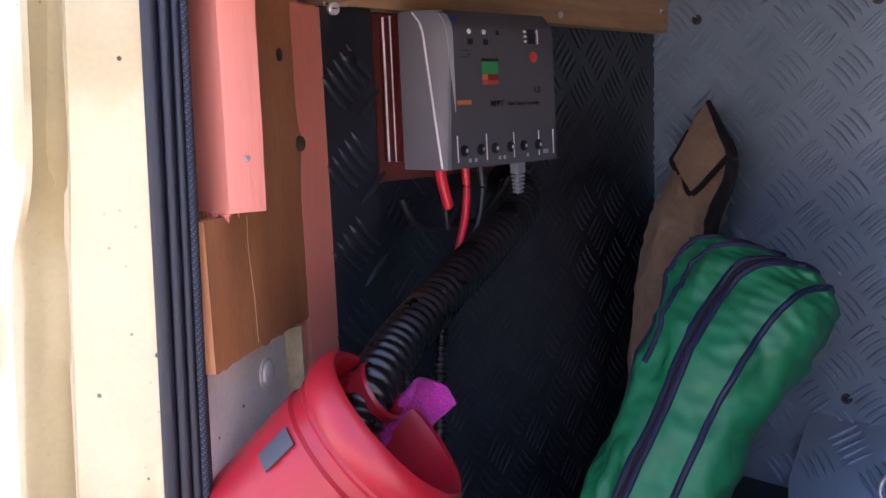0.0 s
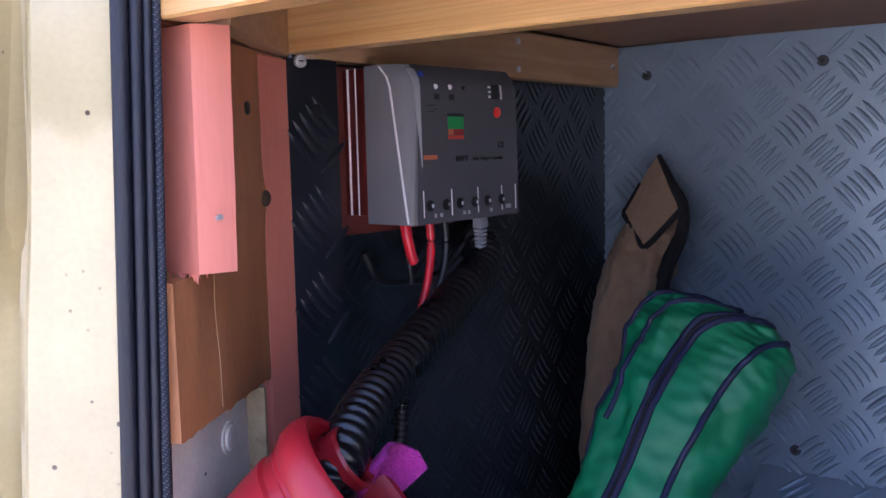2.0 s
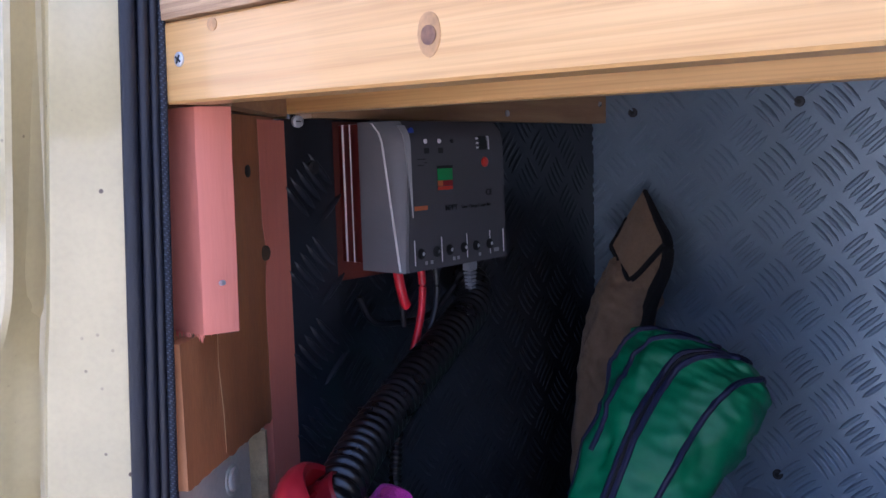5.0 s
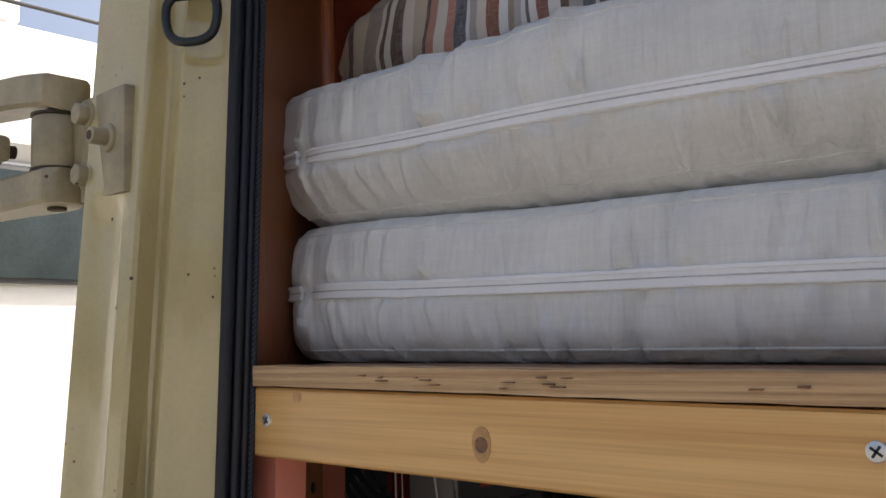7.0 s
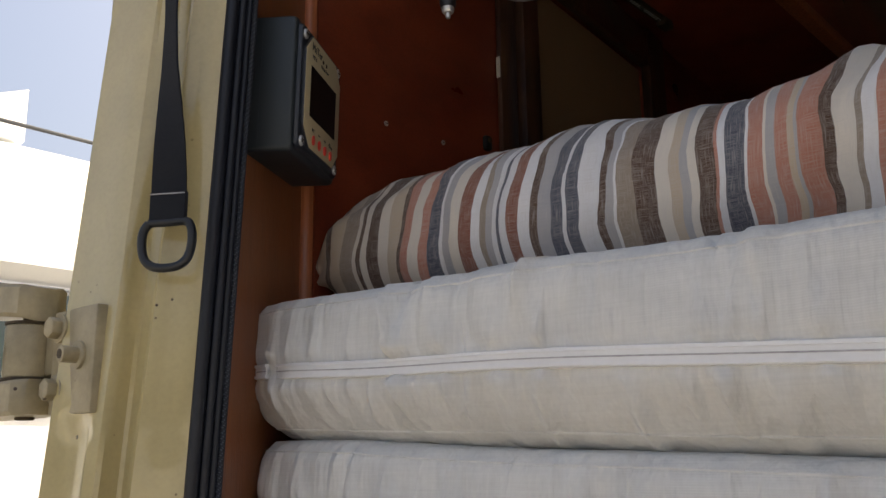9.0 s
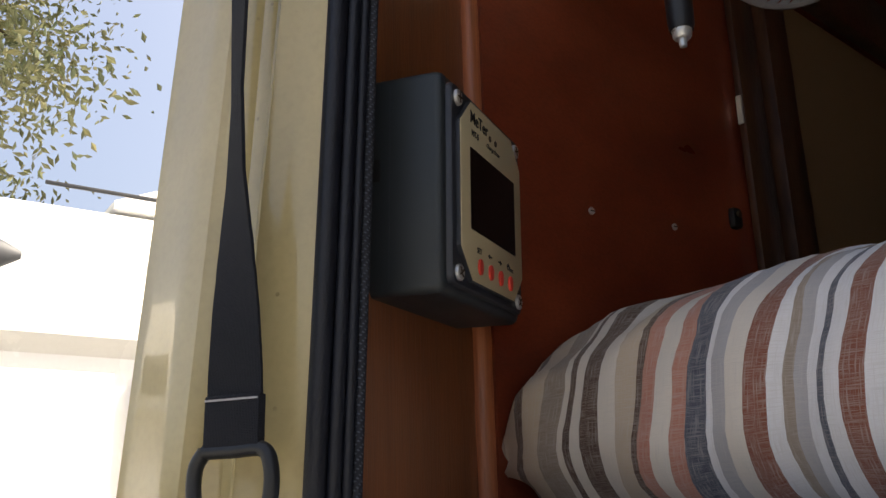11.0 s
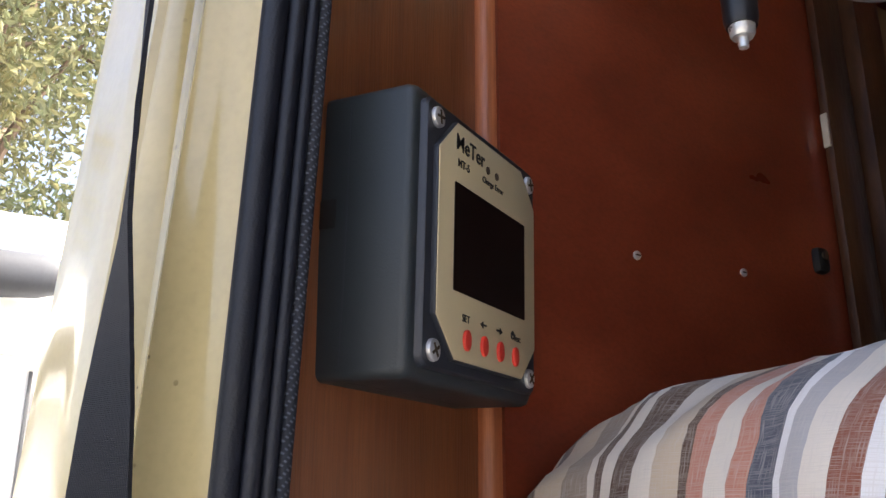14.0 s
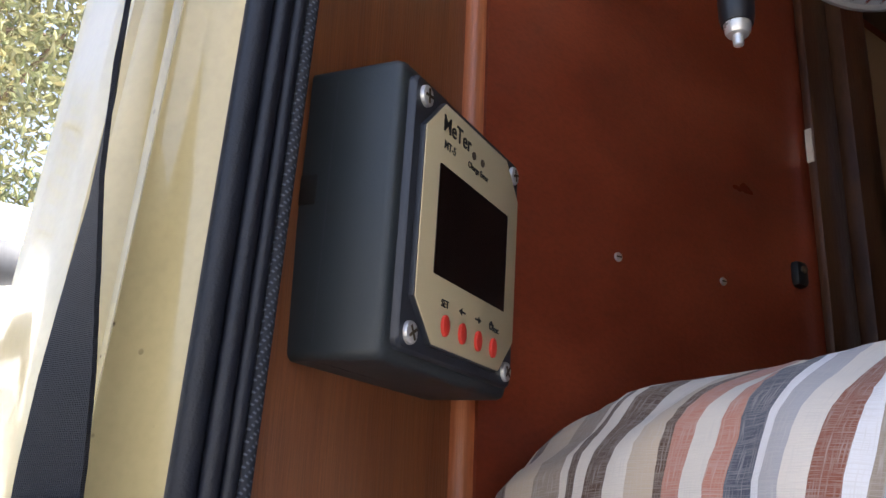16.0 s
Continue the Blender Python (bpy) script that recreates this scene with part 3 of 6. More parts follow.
bm = tube([Vector((-0.4795, 0.4595, z)) for z in np.linspace(1.30, 2.38, 30)], 0.0088, 14, up=(0, 1, 0))
solid("trim_beading", bm, BEADING, "copper-brown rounded wooden beading in the wall corner", "trim", "structure")

# window with a dark wooden frame and a drawn beige blind
win = thing("window_1", (-0.51, 1.04, 1.5), "dark-stained wooden window frame with a drawn beige blind", "window", kind="structure")
for name, a in (("window_frame", (0.774, 0.812, 1.46, 2.09, 0.002, 0.010)), ("window_frame", (0.8135, 0.853, 1.46, 2.09, 0.001, 0.022)),
                ("window_frame", (1.234, 1.30, 1.46, 2.09, 0.001, 0.018)), ("window_frame", (0.8545, 1.2325, 2.02, 2.085, 0.001, 0.018)),
                ("window_sill", (0.8545, 1.2325, 1.46, 1.50, 0.001, 0.022))):
    bm = side_strip(*a)
    bmesh.ops.bevel(bm, geom=bm.edges[:], offset=0.002, segments=2, profile=0.5, affect="EDGES")
    part(name, bm, DARK_WOOD, win)
part("blind", side_strip(0.8535, 1.2335, 1.502, 2.018, -0.006, -0.003), BLIND, win, "drawn beige blind")
bm = side_strip(0.7725, 0.7739, 1.842, 1.869, 0.003, 0.0085)
part("bare_chip", bm, CREAM_OLD, win, "bare white chip on the frame's edge")
catch = thing("window_catch", (-0.500, 0.746, 1.740), "small black catch screwed to the red-brown wall", "catch")
part("base_plate", box((-0.502, 0.742, 1.740), (-0.492, 0.755, 1.759), 0.004), BLACK_PRINT, catch)
part("screw", cylinder((-0.4930, 0.748, 1.752), (-0.4905, 0.748, 1.752), 0.003, 14, 0.0006), GRIME_AND_SHADE, catch)

# overhead cupboard, ceiling and the closing walls
cup = thing("overhead_cupboard", (-0.50, 1.4, 2.10), "dark mahogany overhead cupboard with a pale lipping", "cupboard")
part("bottom_panel", box((-0.86, 0.88, 2.10), (-0.33, 2.95, 2.115), 0.001), MAHOGANY, cup)
part("front_panel", box((-0.329, 0.88, 2.112), (-0.315, 2.95, 2.395), 0.001), MAHOGANY, cup)
part("lipping", box((-0.336, 0.88, 2.088), (-0.310, 2.95, 2.111), 0.005), BEADING, cup, "pale brown rounded lipping")
solid("ceiling", box((-0.9, 0.34, 2.40), (1.3, 3.1, 2.44)), IVORY, "ivory ceiling lining of the vehicle", "ceiling", "structure")
solid("wall_front", box((-0.9, 3.0, 0.66), (1.3, 3.04, 2.40)), MAHOGANY, "red-brown cabin bulkhead", "wall", "structure")
solid("wall_right", box((1.16, 0.34, 0.66), (1.20, 3.0, 2.40)), MAHOGANY, "red-brown side wall lining", "wall", "structure")
solid("wall_left_outer", box((-0.90, 0.47, 0.4), (-0.86, 3.04, 2.46)), CREAM, "cream outer skin of the vehicle", "wall", "structure")
solid("wall_pillar_outer", box((-0.86, 0.47, 0.4), (-0.545, 0.49, 2.40)), CREAM, "cream outer corner of the vehicle", "wall", "structure")
solid("wall_right_jamb", box((0.98, 0.27, 0.4), (1.3, 0.34, 2.30)), CREAM, "cream-painted right door jamb", "wall", "structure")
# unseen closed leaf, added so that light enters only from the left
rear = thing("door_unseen_1", (0.98, 0.26, 0.5), "unseen cream-painted right rear door, added closed to keep light out", "door", kind="structure")
part("door_leaf", box((0.26, 0.235, 0.5), (0.979, 0.268, 2.298), 0.008), CREAM, rear)
part("door_seal", box((0.262, 0.2685, 0.5), (0.275, 0.280, 2.298), 0.003), RUBBER, rear)
solid("wall_header", box((-0.54, 0.29, 2.30), (1.3, 0.36, 2.46)), CREAM, "cream-painted header over the rear opening", "wall", "structure")
solid("floor", box((-0.86, 0.27, 0.66), (1.16, 3.0, 0.70)), BLACK_PLATE, "dark vehicle floor", "floor", "structure")


# ---- tread plate walls under the bed ----
def tread(width, height, origin, right, normal, pitch=0.066, length=0.036, thick=0.0060, gap=0.0088, shift=(0, 0), up=(0, 0, 1), rise=0.0033):
    """Lens-shaped bars with rounded backs, in fives, turned by turns, standing on a plate."""
    right, normal, up = Vector(right).normalized(), Vector(normal).normalized(), Vector(up).normalized()
    verts, faces = [], []
    for i in range(-1, int(width / pitch * 2) + 3):
        for j in range(-1, int(height / pitch * 2) + 3):
            if (i + j) % 2:
                continue
            cu, cv = i * pitch / 2 + shift[0], j * pitch / 2 + shift[1]
            turn = radians(42) if i % 2 else radians(-48)
            du, dv = math.cos(turn), math.sin(turn)
            for k in range(-2, 3):
                mu, mv = cu - dv * k * gap, cv + du * k * gap
                if not (0.012 < mu < width - 0.012 and 0.012 < mv < height - 0.012):
                    continue
                at = len(verts)
                rim = ((-1, 0), (-0.6, 0.75), (0, 1), (0.6, 0.75), (1, 0), (0.6, -0.75), (0, -1), (-0.6, -0.75))
                for along, across, h in ((1, 1, 0), (0.88, 0.62, 0.85), (0.6, 0.22, 1.0)):
                    for a, b in rim:
                        u = mu + du * a * along * length / 2 - dv * b * across * thick / 2
                        v = mv + dv * a * along * length / 2 + du * b * across * thick / 2
                        verts.append(Vector(origin) + right * u + up * v + normal * (h * rise + 0.0001))
                for level in (0, 8):
                    for q in range(8):
                        faces.append([at + level + q, at + level + (q + 1) % 8, at + level + 8 + (q + 1) % 8, at + level + 8 + q])
                faces.append([at + 16 + q for q in range(8)])
    me = bpy.data.meshes.new("tread_bars")
    me.from_pydata(verts, [], faces)
    bm = bmesh.new()
    bm.from_mesh(me)
    bpy.data.meshes.remove(me)
    return bm


GREY_Y = 1.040
grey = thing("wall_tread_grey", (-0.5, GREY_Y, 0.7), "grey painted five-bar tread plate wall", "wall panel", kind="structure")
part("plate", box((-0.60, GREY_Y, 0.70), (1.15, GREY_Y + 0.004, 1.286)), GREY_PLATE, grey)
tagged(part("tread_relief", tread(1.2, 0.585, (-0.585, GREY_Y, 0.702), (1, 0, 0), (0, -1, 0), shift=(0.008, 0.020)), GREY_PLATE, grey, angle=75), kind="stuff")
black_far = lambda y: -0.508 - 0.078 * (y - 0.53)
bw = thing("wall_tread_black", (-0.52, 0.8, 0.7), "black five-bar tread plate side wall under the bed", "wall panel", kind="structure")
part("plate", loft([[Vector((black_far(y), y, 0.70)), Vector((black_far(y) - 0.004, y, 0.70)), Vector((black_far(y) - 0.004, y, 1.286)), Vector((black_far(y), y, 1.286))]
                    for y in (0.50, 1.04)]), BLACK_PLATE, bw)
tagged(part("tread_relief", tread(0.51, 0.58, (black_far(0.522), 0.522, 0.702), (-0.078, 1, 0), (1, 0.078, 0), shift=(0.02, 0.01), rise=0.0011), BLACK_PLATE, bw, angle=75), kind="stuff")
strip = thing("wall_tread_strip", (-0.484, 0.50, 0.7), "narrow black tread plate strip beside the pink batten", "wall panel", kind="structure")
part("plate", box((-0.500, 0.476, 0.70), (-0.484, 0.526, 1.2375), 0.0006), BLACK_PLATE, strip)
tagged(part("tread_relief", tread(0.066, 0.535, (-0.484, 0.468, 0.702), (0, 1, 0), (1, 0, 0), shift=(0.030, 0.021), rise=0.0026), BLACK_PLATE, strip, angle=75), kind="stuff")


def plug(at, normal, r=0.006, mat=None, where="grey plate"):
    at, normal = Vector(at), Vector(normal)
    t = thing("screw", at, "black-capped screw in the " + where, "screw", "capped screws in the tread plates")
    part("cap", cylinder(at - normal * 0.001, at + normal * 0.0028, r, 16, 0.001), mat or TRIM_GREY, t)
    part("recess", cylinder(at + normal * 0.0026, at + normal * 0.0031, r * 0.45, 10), BLACK_PRINT, t)


for x, z in ((-0.490, 1.250), (-0.286, 1.252), (-0.305, 0.823), (-0.309, 0.778), (-0.07, 1.25)):
    plug((x, GREY_Y, z), (0, -1, 0))
plug((-0.484, 0.5025, 1.199), (1, 0, 0), where="black strip", mat=BLACK_PRINT)
# grey plate folded out over the floor at the foot of the wall
bm = loft([[Vector((x, GREY_Y - 0.001, 0.800 - 0.03 * max(0, x + 0.22))), Vector((x, GREY_Y - 0.055, 0.735)), Vector((x, GREY_Y - 0.055, 0.701)), Vector((x, GREY_Y - 0.001, 0.701))]
           for x in (-0.345, -0.22, 0.2, 1.1)])
kick = thing("tread_kick_plate", (-0.2, 1.0, 0.7), "grey tread plate off-cut along the foot of the wall", "kick plate")
part("plate", bm, GREY_PLATE, kick)
tagged(part("tread_relief", tread(0.60, 0.082, (-0.345, GREY_Y - 0.055, 0.737), (1, 0, 0), (0, -0.77, 0.64), up=(0, 0.64, 0.77), shift=(0.02, 0.02)), GREY_PLATE, kick, angle=75), kind="stuff")

# ---- bed platform ----
def slope(x):
    return -0.010 * (x + 0.37)


def board(x0, x1, y0, y1, z0, z1, bevel=0.0015, n=14):
    """A board along x that sinks a little to the right."""
    rings = []
    for x in np.linspace(x0, x1, n):
        s = slope(x)
        b = bevel
        rings.append([Vector((x, y, z + s)) for y, z in ((y0 + b, z0), (y1 - b, z0), (y1, z0 + b), (y1, z1 - b), (y1 - b, z1), (y0 + b, z1), (y0, z1 - b), (y0, z0 + b))])
    return loft(rings)


BEAM_Y = 0.314
beam = thing("bed_beam", (-0.38, BEAM_Y, 1.239), "varnished knotty pine front beam of the bed", "beam")
timber = part("timber", board(-0.390, 0.97, BEAM_Y, BEAM_Y + 0.024, 1.2395, 1.2845), PINE, beam)


def knot(x, z, w, h, parent, mat):
    ring = lambda r, y: [Vector((x + r * w * math.cos(q), y, z + r * h * math.sin(q) * (1 + 0.04 * math.sin(3 * q)))) for q in np.linspace(0, 2 * math.pi, 20, endpoint=False)]
    part("knot", loft([ring(1.0, BEAM_Y + 0.001), ring(1.0, BEAM_Y - 0.0003), ring(0.5, BEAM_Y - 0.0005)]), mat, parent)


KNOT_RIM = material("pine_knot_rim", (0.60, 0.32, 0.11), 0.4, 0, 0.2, 150, 500, 0.1)
knot(-0.1915, 1.2580, 0.0064, 0.0095, beam, KNOT_RIM)
part("knot_heart", cylinder((-0.1915, BEAM_Y, 1.2575), (-0.1915, BEAM_Y - 0.0008, 1.2575), 0.0042, 16), KNOT, beam)
knot(-0.343, 1.2790, 0.0042, 0.0036, beam, KNOT_RIM)
for x, z in ((-0.3745, 1.2635), (0.002, 1.2655), (0.003, 1.2425)):
    sc = thing("screw", (x, BEAM_Y, z), "bright cross-head screw in the pine beam", "screw", "screws in the bed beam")
    part("head", cylinder((x, BEAM_Y + 0.001, z), (x, BEAM_Y - 0.0012, z), 0.0042, 18, 0.0006), STEEL, sc)
    part("slot", box((x - 0.0027, BEAM_Y - 0.0016, z - 0.0005), (x + 0.0027, BEAM_Y - 0.001, z + 0.0005), m=Matrix.Translation((x, 0, z)) @ pose(0, 0, 0, 0, 35, 0) @ Matrix.Translation((-x, 0, -z))), BLACK_PRINT, sc)
    part("slot", box((x - 0.0027, BEAM_Y - 0.0016, z - 0.0005), (x + 0.0027, BEAM_Y - 0.001, z + 0.0005), m=Matrix.Translation((x, 0, z)) @ pose(0, 0, 0, 0, 125, 0) @ Matrix.Translation((-x, 0, -z))), BLACK_PRINT, sc)
base = thing("plywood_bed", (-0.38, 0.6, 1.285), "plywood bed base with a rough layered front edge", "bed base")
bm = loft([[Vector((x, y, z + slope(x) + 0.0006 * noise.noise((x * 40, z * 300, 1)))) for y, z in ((BEAM_Y - 0.002 + 0.0012 * noise.noise((x * 90, 0, 0)), 1.2858),
            (BEAM_Y + 0.02, 1.2858), (BEAM_Y + 0.02, 1.2985), (BEAM_Y - 0.002 + 0.0012 * noise.noise((x * 80, 5, 0)), 1.2985), (BEAM_Y - 0.0025 + 0.001 * noise.noise((x * 120, 9, 0)), 1.292))]
           for x in np.linspace(-0.389, 0.97, 260)])
part("front_edge", bm, PLY_EDGE, base)
rnd = random.Random(12)
for k in range(16):
    x = rnd.choice((rnd.uniform(-0.30, -0.22), rnd.uniform(-0.20, -0.08), rnd.uniform(-0.05, 0.05)))
    z, half = rnd.uniform(1.2885, 1.2955) + slope(x), rnd.uniform(0.0008, 0.0045)
    part("torn_ply", box((x - half, BEAM_Y - 0.0042, z - rnd.uniform(0.0002, 0.0005)), (x + half, BEAM_Y - 0.0015, z + rnd.uniform(0.0001, 0.0004)), 0.0001, 1), KNOT, base, "dark torn ply fibre")
part("sheet", board(-0.378, 1.15, BEAM_Y + 0.0202, 1.06, 1.286, 1.298), PLY_TOP, base)
part("side_filler", loft([[Vector((-0.375, 0.34, z)), Vector((-0.378, 1.06, z)), Vector((-0.53, 1.06, z)), Vector((-0.458, 0.44, z))] for z in (1.288, 1.297)]), PLY_TOP, base)
second = thing("cross_beam", (-0.49, 0.486, 1.24), "plain pine cross beam under the bed base", "beam")
part("timber", board(-0.4975, 1.1, 0.484, 0.506, 1.2405, 1.2845), PINE, second)
side_rail = thing("side_rail", (-0.45, 0.42, 1.24), "short pine rail between the post and the cross beam", "rail")
d = Vector((-0.632, 0.775, 0))
o = Vector((-0.3795, 0.349, 0))
nrm = Vector((-0.775, -0.632, 0))
part("timber", loft([[o + d * s + nrm * k + Vector((0, 0, z)) for k, z in ((0, 1.2395), (0.014, 1.2395), (0.014, 1.2845), (0, 1.2845))] for s in (0.006, 0.1745)]), PINE_ALONG, side_rail)
ledger = thing("wall_rail", (-0.53, 0.8, 1.24), "pine rail along the black tread plate wall", "rail")
part("timber", loft([[Vector((black_far(y) + k, y, z)) for k, z in ((0.0002, 1.2385), (0.020, 1.2385), (0.020, 1.285), (0.0002, 1.285))] for y in (0.5065, 1.038)]), PINE_ALONG, ledger)
for y, z in ((0.80, 1.275), (0.80, 1.247), (1.02, 1.262)):
    part("screw", cylinder((black_far(y) + 0.019, y, z), (black_far(y) + 0.0215, y, z), 0.0035, 12, 0.0005), STEEL, ledger, "dull screw head")

# pink primed post hanging at the pillar, sawn off below, and the pink batten
post = thing("pink_post", (-0.398, 0.34, 1.102), "pink-primed timber post with a splintered sawn end", "post")
rings = []
for z in np.linspace(1.104, 1.2388, 24):
    wob = lambda k: 0.0006 * noise.noise((k * 7.3, z * 40, 2))
    b = 0.0016
    x0, x1, y0, y1 = -0.446 + wob(1), -0.3805 + wob(2) - 0.003 * (1.2388 - z) / 0.135, 0.3395 - 0.0095, 0.352
    xf = x1 - 0.0055
    rings.append([Vector(p) for p in ((x0 + b, y0, z), (xf - b, y0, z), (xf, y0 + b, z), (x1, y1 - b, z), (x1 - b, y1, z), (x0 + b, y1, z), (x0, y1 - b, z), (x0, y0 + b, z))])
part("timber", loft(rings), PINK, post)
bm = None
rnd = random.Random(5)
for k in range(46):
    x = rnd.uniform(-0.436, -0.392)
    y = rnd.choice((0.3308, 0.3308, rnd.uniform(0.331, 0.351)))
    bm = cylinder((x, y, 1.106), (x + rnd.uniform(-0.002, 0.002), y + rnd.uniform(-0.001, 0.001), 1.1035 - rnd.uniform(0.0, 0.005)), 0.0009, 5, 0, bm, 0.0002)
part("splinters", bm, PINK, post, "splintered sawn end")
part("staple", cylinder((-0.3822, 0.338, 1.135), (-0.3795, 0.338, 1.1355), 0.0016, 10), STEEL, post, "bright staple")
batten = thing("pink_batten", (-0.475, 0.455, 0.7), "pink-primed batten with a dark knot and wavy edge", "batten")
rings = []
for z in np.linspace(0.72, 1.236, 60):
    dent = 0.006 * math.exp(-((z - 1.138) / 0.014) ** 2) + 0.0012 * noise.noise((0, z * 30, 3))
    a, b2 = Vector((-0.4675, 0.4375, z)) + Vector((-0.42, 0.9, 0)) * dent, Vector((-0.4835, 0.4755, z))
    back = Vector((-0.016, -0.0075, 0))
    rings.append([a, b2, b2 + back, a + back])
part("timber", loft(rings), PINK, batten)
part("knot", cylinder((-0.4695, 0.4385, 1.138), (-0.4665, 0.4395, 1.138), 0.0058, 14, 0.001), GRIME_AND_SHADE, batten, "dark brown knot")
for s, z in ((0.137, 1.199),):
    sc = thing("screw", pil(s, z), "dark countersunk screw in the brown plywood", "screw")
    part("head", cylinder(pil(s, z, -0.001), pil(s, z, 0.001), 0.0045, 14, 0.0004), BLACK_PRINT, sc)
ey = thing("screw_eye", (-0.478, 0.487, 1.236), "bright cross-head screw over the black strip", "screw")
part("head", cylinder((-0.484, 0.488, 1.2355), (-0.4795, 0.487, 1.2352), 0.0048, 16, 0.0008), STEEL, ey)
part("slot", box((-0.4797, 0.4845, 1.2348), (-0.4791, 0.4895, 1.2358)), BLACK_PRINT, ey)


# ---- bedding ----
def cushion(name, x0, x1, y0, y1, z0, z1, turn, seed, label, zip_z, warp):
    """A boxed foam cushion in a loose zipped cover: round corners, soft edges, puckered cloth."""
    rnd = random.Random(seed)
    folds = [(rnd.uniform(x0, x1), rnd.uniform(0.0022, 0.006), rnd.uniform(0.0018, 0.0066) * rnd.choice((1, 1, -0.8)), rnd.random(), rnd.uniform(-0.25, 0.25)) for _ in range(240)]
    r = 0.055
    outline = []
    for x in np.arange(x1, x0 + r, -0.0028):
        outline.append((x, y0, 0, -1))
    for q in np.linspace(0, math.pi / 2, 14):
        outline.append((x0 + r - r * math.sin(q), y0 + r - r * math.cos(q), -math.sin(q), -math.cos(q)))
    for y in np.linspace(y0 + r + 0.01, y1 - r, 40):
        outline.append((x0, y, -1, 0))
    outline += [(x0, y1, -1, 1), (x1, y1, 0, 1), (x1, (y0 + y1) / 2, 1, 0)]
    h = z1 - z0

    def inset_at(v):
        tuck = 0.022 * max(0, (0.36 - v) / 0.36) ** 1.3 if warp[0] else 0.004 * max(0, (0.2 - v) / 0.2)
        return tuck + 0.008 * max(0, 1 - min(v, 1 - v) * h / 0.016) ** 2 - 0.0045 * math.sin(math.pi * v)

    prof = [(k / 36, inset_at(k / 36)) for k in range(37)]
    m = Matrix.Translation((x0, y0, 0)) @ Matrix.Rotation(radians(turn), 4, "Z") @ Matrix.Translation((-x0, -y0, 0))
    zv = (zip_z - z0) / h
    rings = []

    def zip_v(x):
        return zv + (warp[2] * min(1.25, max(0, (x - x0) / 0.43)) + 0.0035 * noise.noise((x * 3.3, 1, seed + 3))) / h

    def skin(x, y, nx, ny, v, inset):
        bump = 0.0
        along = x + y * 0.7
        for fx, fw, fa, fv, lean in folds:
            d = x - fx - lean * (v - 0.5) * h
            if abs(d) < 3 * fw:
                near = math.exp(-((v - (zip_v(x) if fv < 0.5 else (0.04 if fv < 0.8 else 0.96))) / 0.28) ** 2)
                bump += fa * near * math.exp(-(d / fw) ** 2)
        bump *= 1 - math.exp(-((v - zip_v(x)) / 0.085) ** 2)
        bump += 0.0022 * noise.noise((along * 9, v * 2, seed)) + 0.0007 * noise.noise((along * 70, v * 5, seed)) * (0.3 + abs(v - 0.5))
        pinch = 0.0035 * math.exp(-((v - zip_v(x)) / 0.07) ** 2)
        o = bump - inset - pinch
        k = min(1.25, max(0, (x - x0) / 0.43))
        z = z0 + v * h + k * (warp[0] * (1 - v) + warp[1] * v) + 0.003 * noise.noise((along * 6, 0, seed + 7)) * (1 if v > 0.5 else 0.3) + slope(x)
        return m @ Vector((x + nx * o, y + ny * o, z))

    for v, inset in prof:
        rings.append([skin(x, y, nx, ny, v, inset) for x, y, nx, ny in outline])
    t = thing(name, m @ Vector(((x0 + x1) / 2, (y0 + y1) / 2, z0)), label, "cushion", "folded bed cushions")
    bm = loft(rings, caps=False)
    bm.verts.ensure_lookup_table()
    n = len(outline)
    for row, sign in ((rings[0], 1), (rings[-1], -1)):
        c = m @ Vector(((x0 + x1) / 2, (y0 + y1) / 2, row[0].z))
        inner = [p.lerp(c, 0.04) - Vector((0, 0, 0.002 * sign)) for p in row]
        loft([row, inner], caps=False, bm=bm)
        own = bmesh.new()
        own.faces.new([own.verts.new(p) for p in inner])
        join(bm, own)
    bmesh.ops.remove_doubles(bm, verts=bm.verts[:], dist=0.0001)
    cover = part("cover", bm, COTTON, t, angle=70)
    front = [o for o in outline if o[0] < x1 + 0.01 and o[3] <= 0 and o[1] < y0 + 0.10]
    raw = [skin(x, y, nx, ny, zip_v(x), inset_at(zip_v(x)) - 0.0034) for x, y, nx, ny in front]
    run = [sum(raw[max(0, i - 12):i + 13], Vector()) / len(raw[max(0, i - 12):i + 13]) if 12 < i < len(raw) - 16 else p for i, p in enumerate(raw)]
    for nm, dz, w, out, mat in (("zip_tape", 0.0, 0.0065, 0.0012, ZIP_TAPE), ("zip_line", 0.0, 0.0005, 0.0020, STITCH), ("zip_fold", 0.0042, 0.0012, 0.0024, ZIP_TAPE), ("zip_fold", -0.0038, 0.0011, 0.0022, ZIP_TAPE)):
        rows = []
        for i, (x, y, nx, ny) in enumerate(front):
            p = run[i]
            nn = (m.to_3x3() @ Vector((nx, ny, 0))).normalized()
            ring = [p + nn * (out - 0.006) + Vector((0, 0, dz - w)), p + nn * out + Vector((0, 0, dz - w * 0.8)),
                    p + nn * out + Vector((0, 0, dz + w * 0.8)), p + nn * (out - 0.006) + Vector((0, 0, dz + w))]
            rows.append(ring)
        part(nm, loft(rows), mat, t)
    # piped seams along the lower and upper edge
    for v in (0.075, 0.93):
        path = [skin(x, y, nx, ny, v, inset_at(v)) for x, y, nx, ny in front]
        part("piped_seam", tube(path, 0.0009, 6), COTTON, t)
    return t


cushion("bed_cushion", -0.455, 0.60, 0.3745, 1.02, 1.2995, 1.399, 0.8, 11, "off-white zipped cotton cushion lying on the bed base", 1.350, (0.0, -0.012, -0.003))
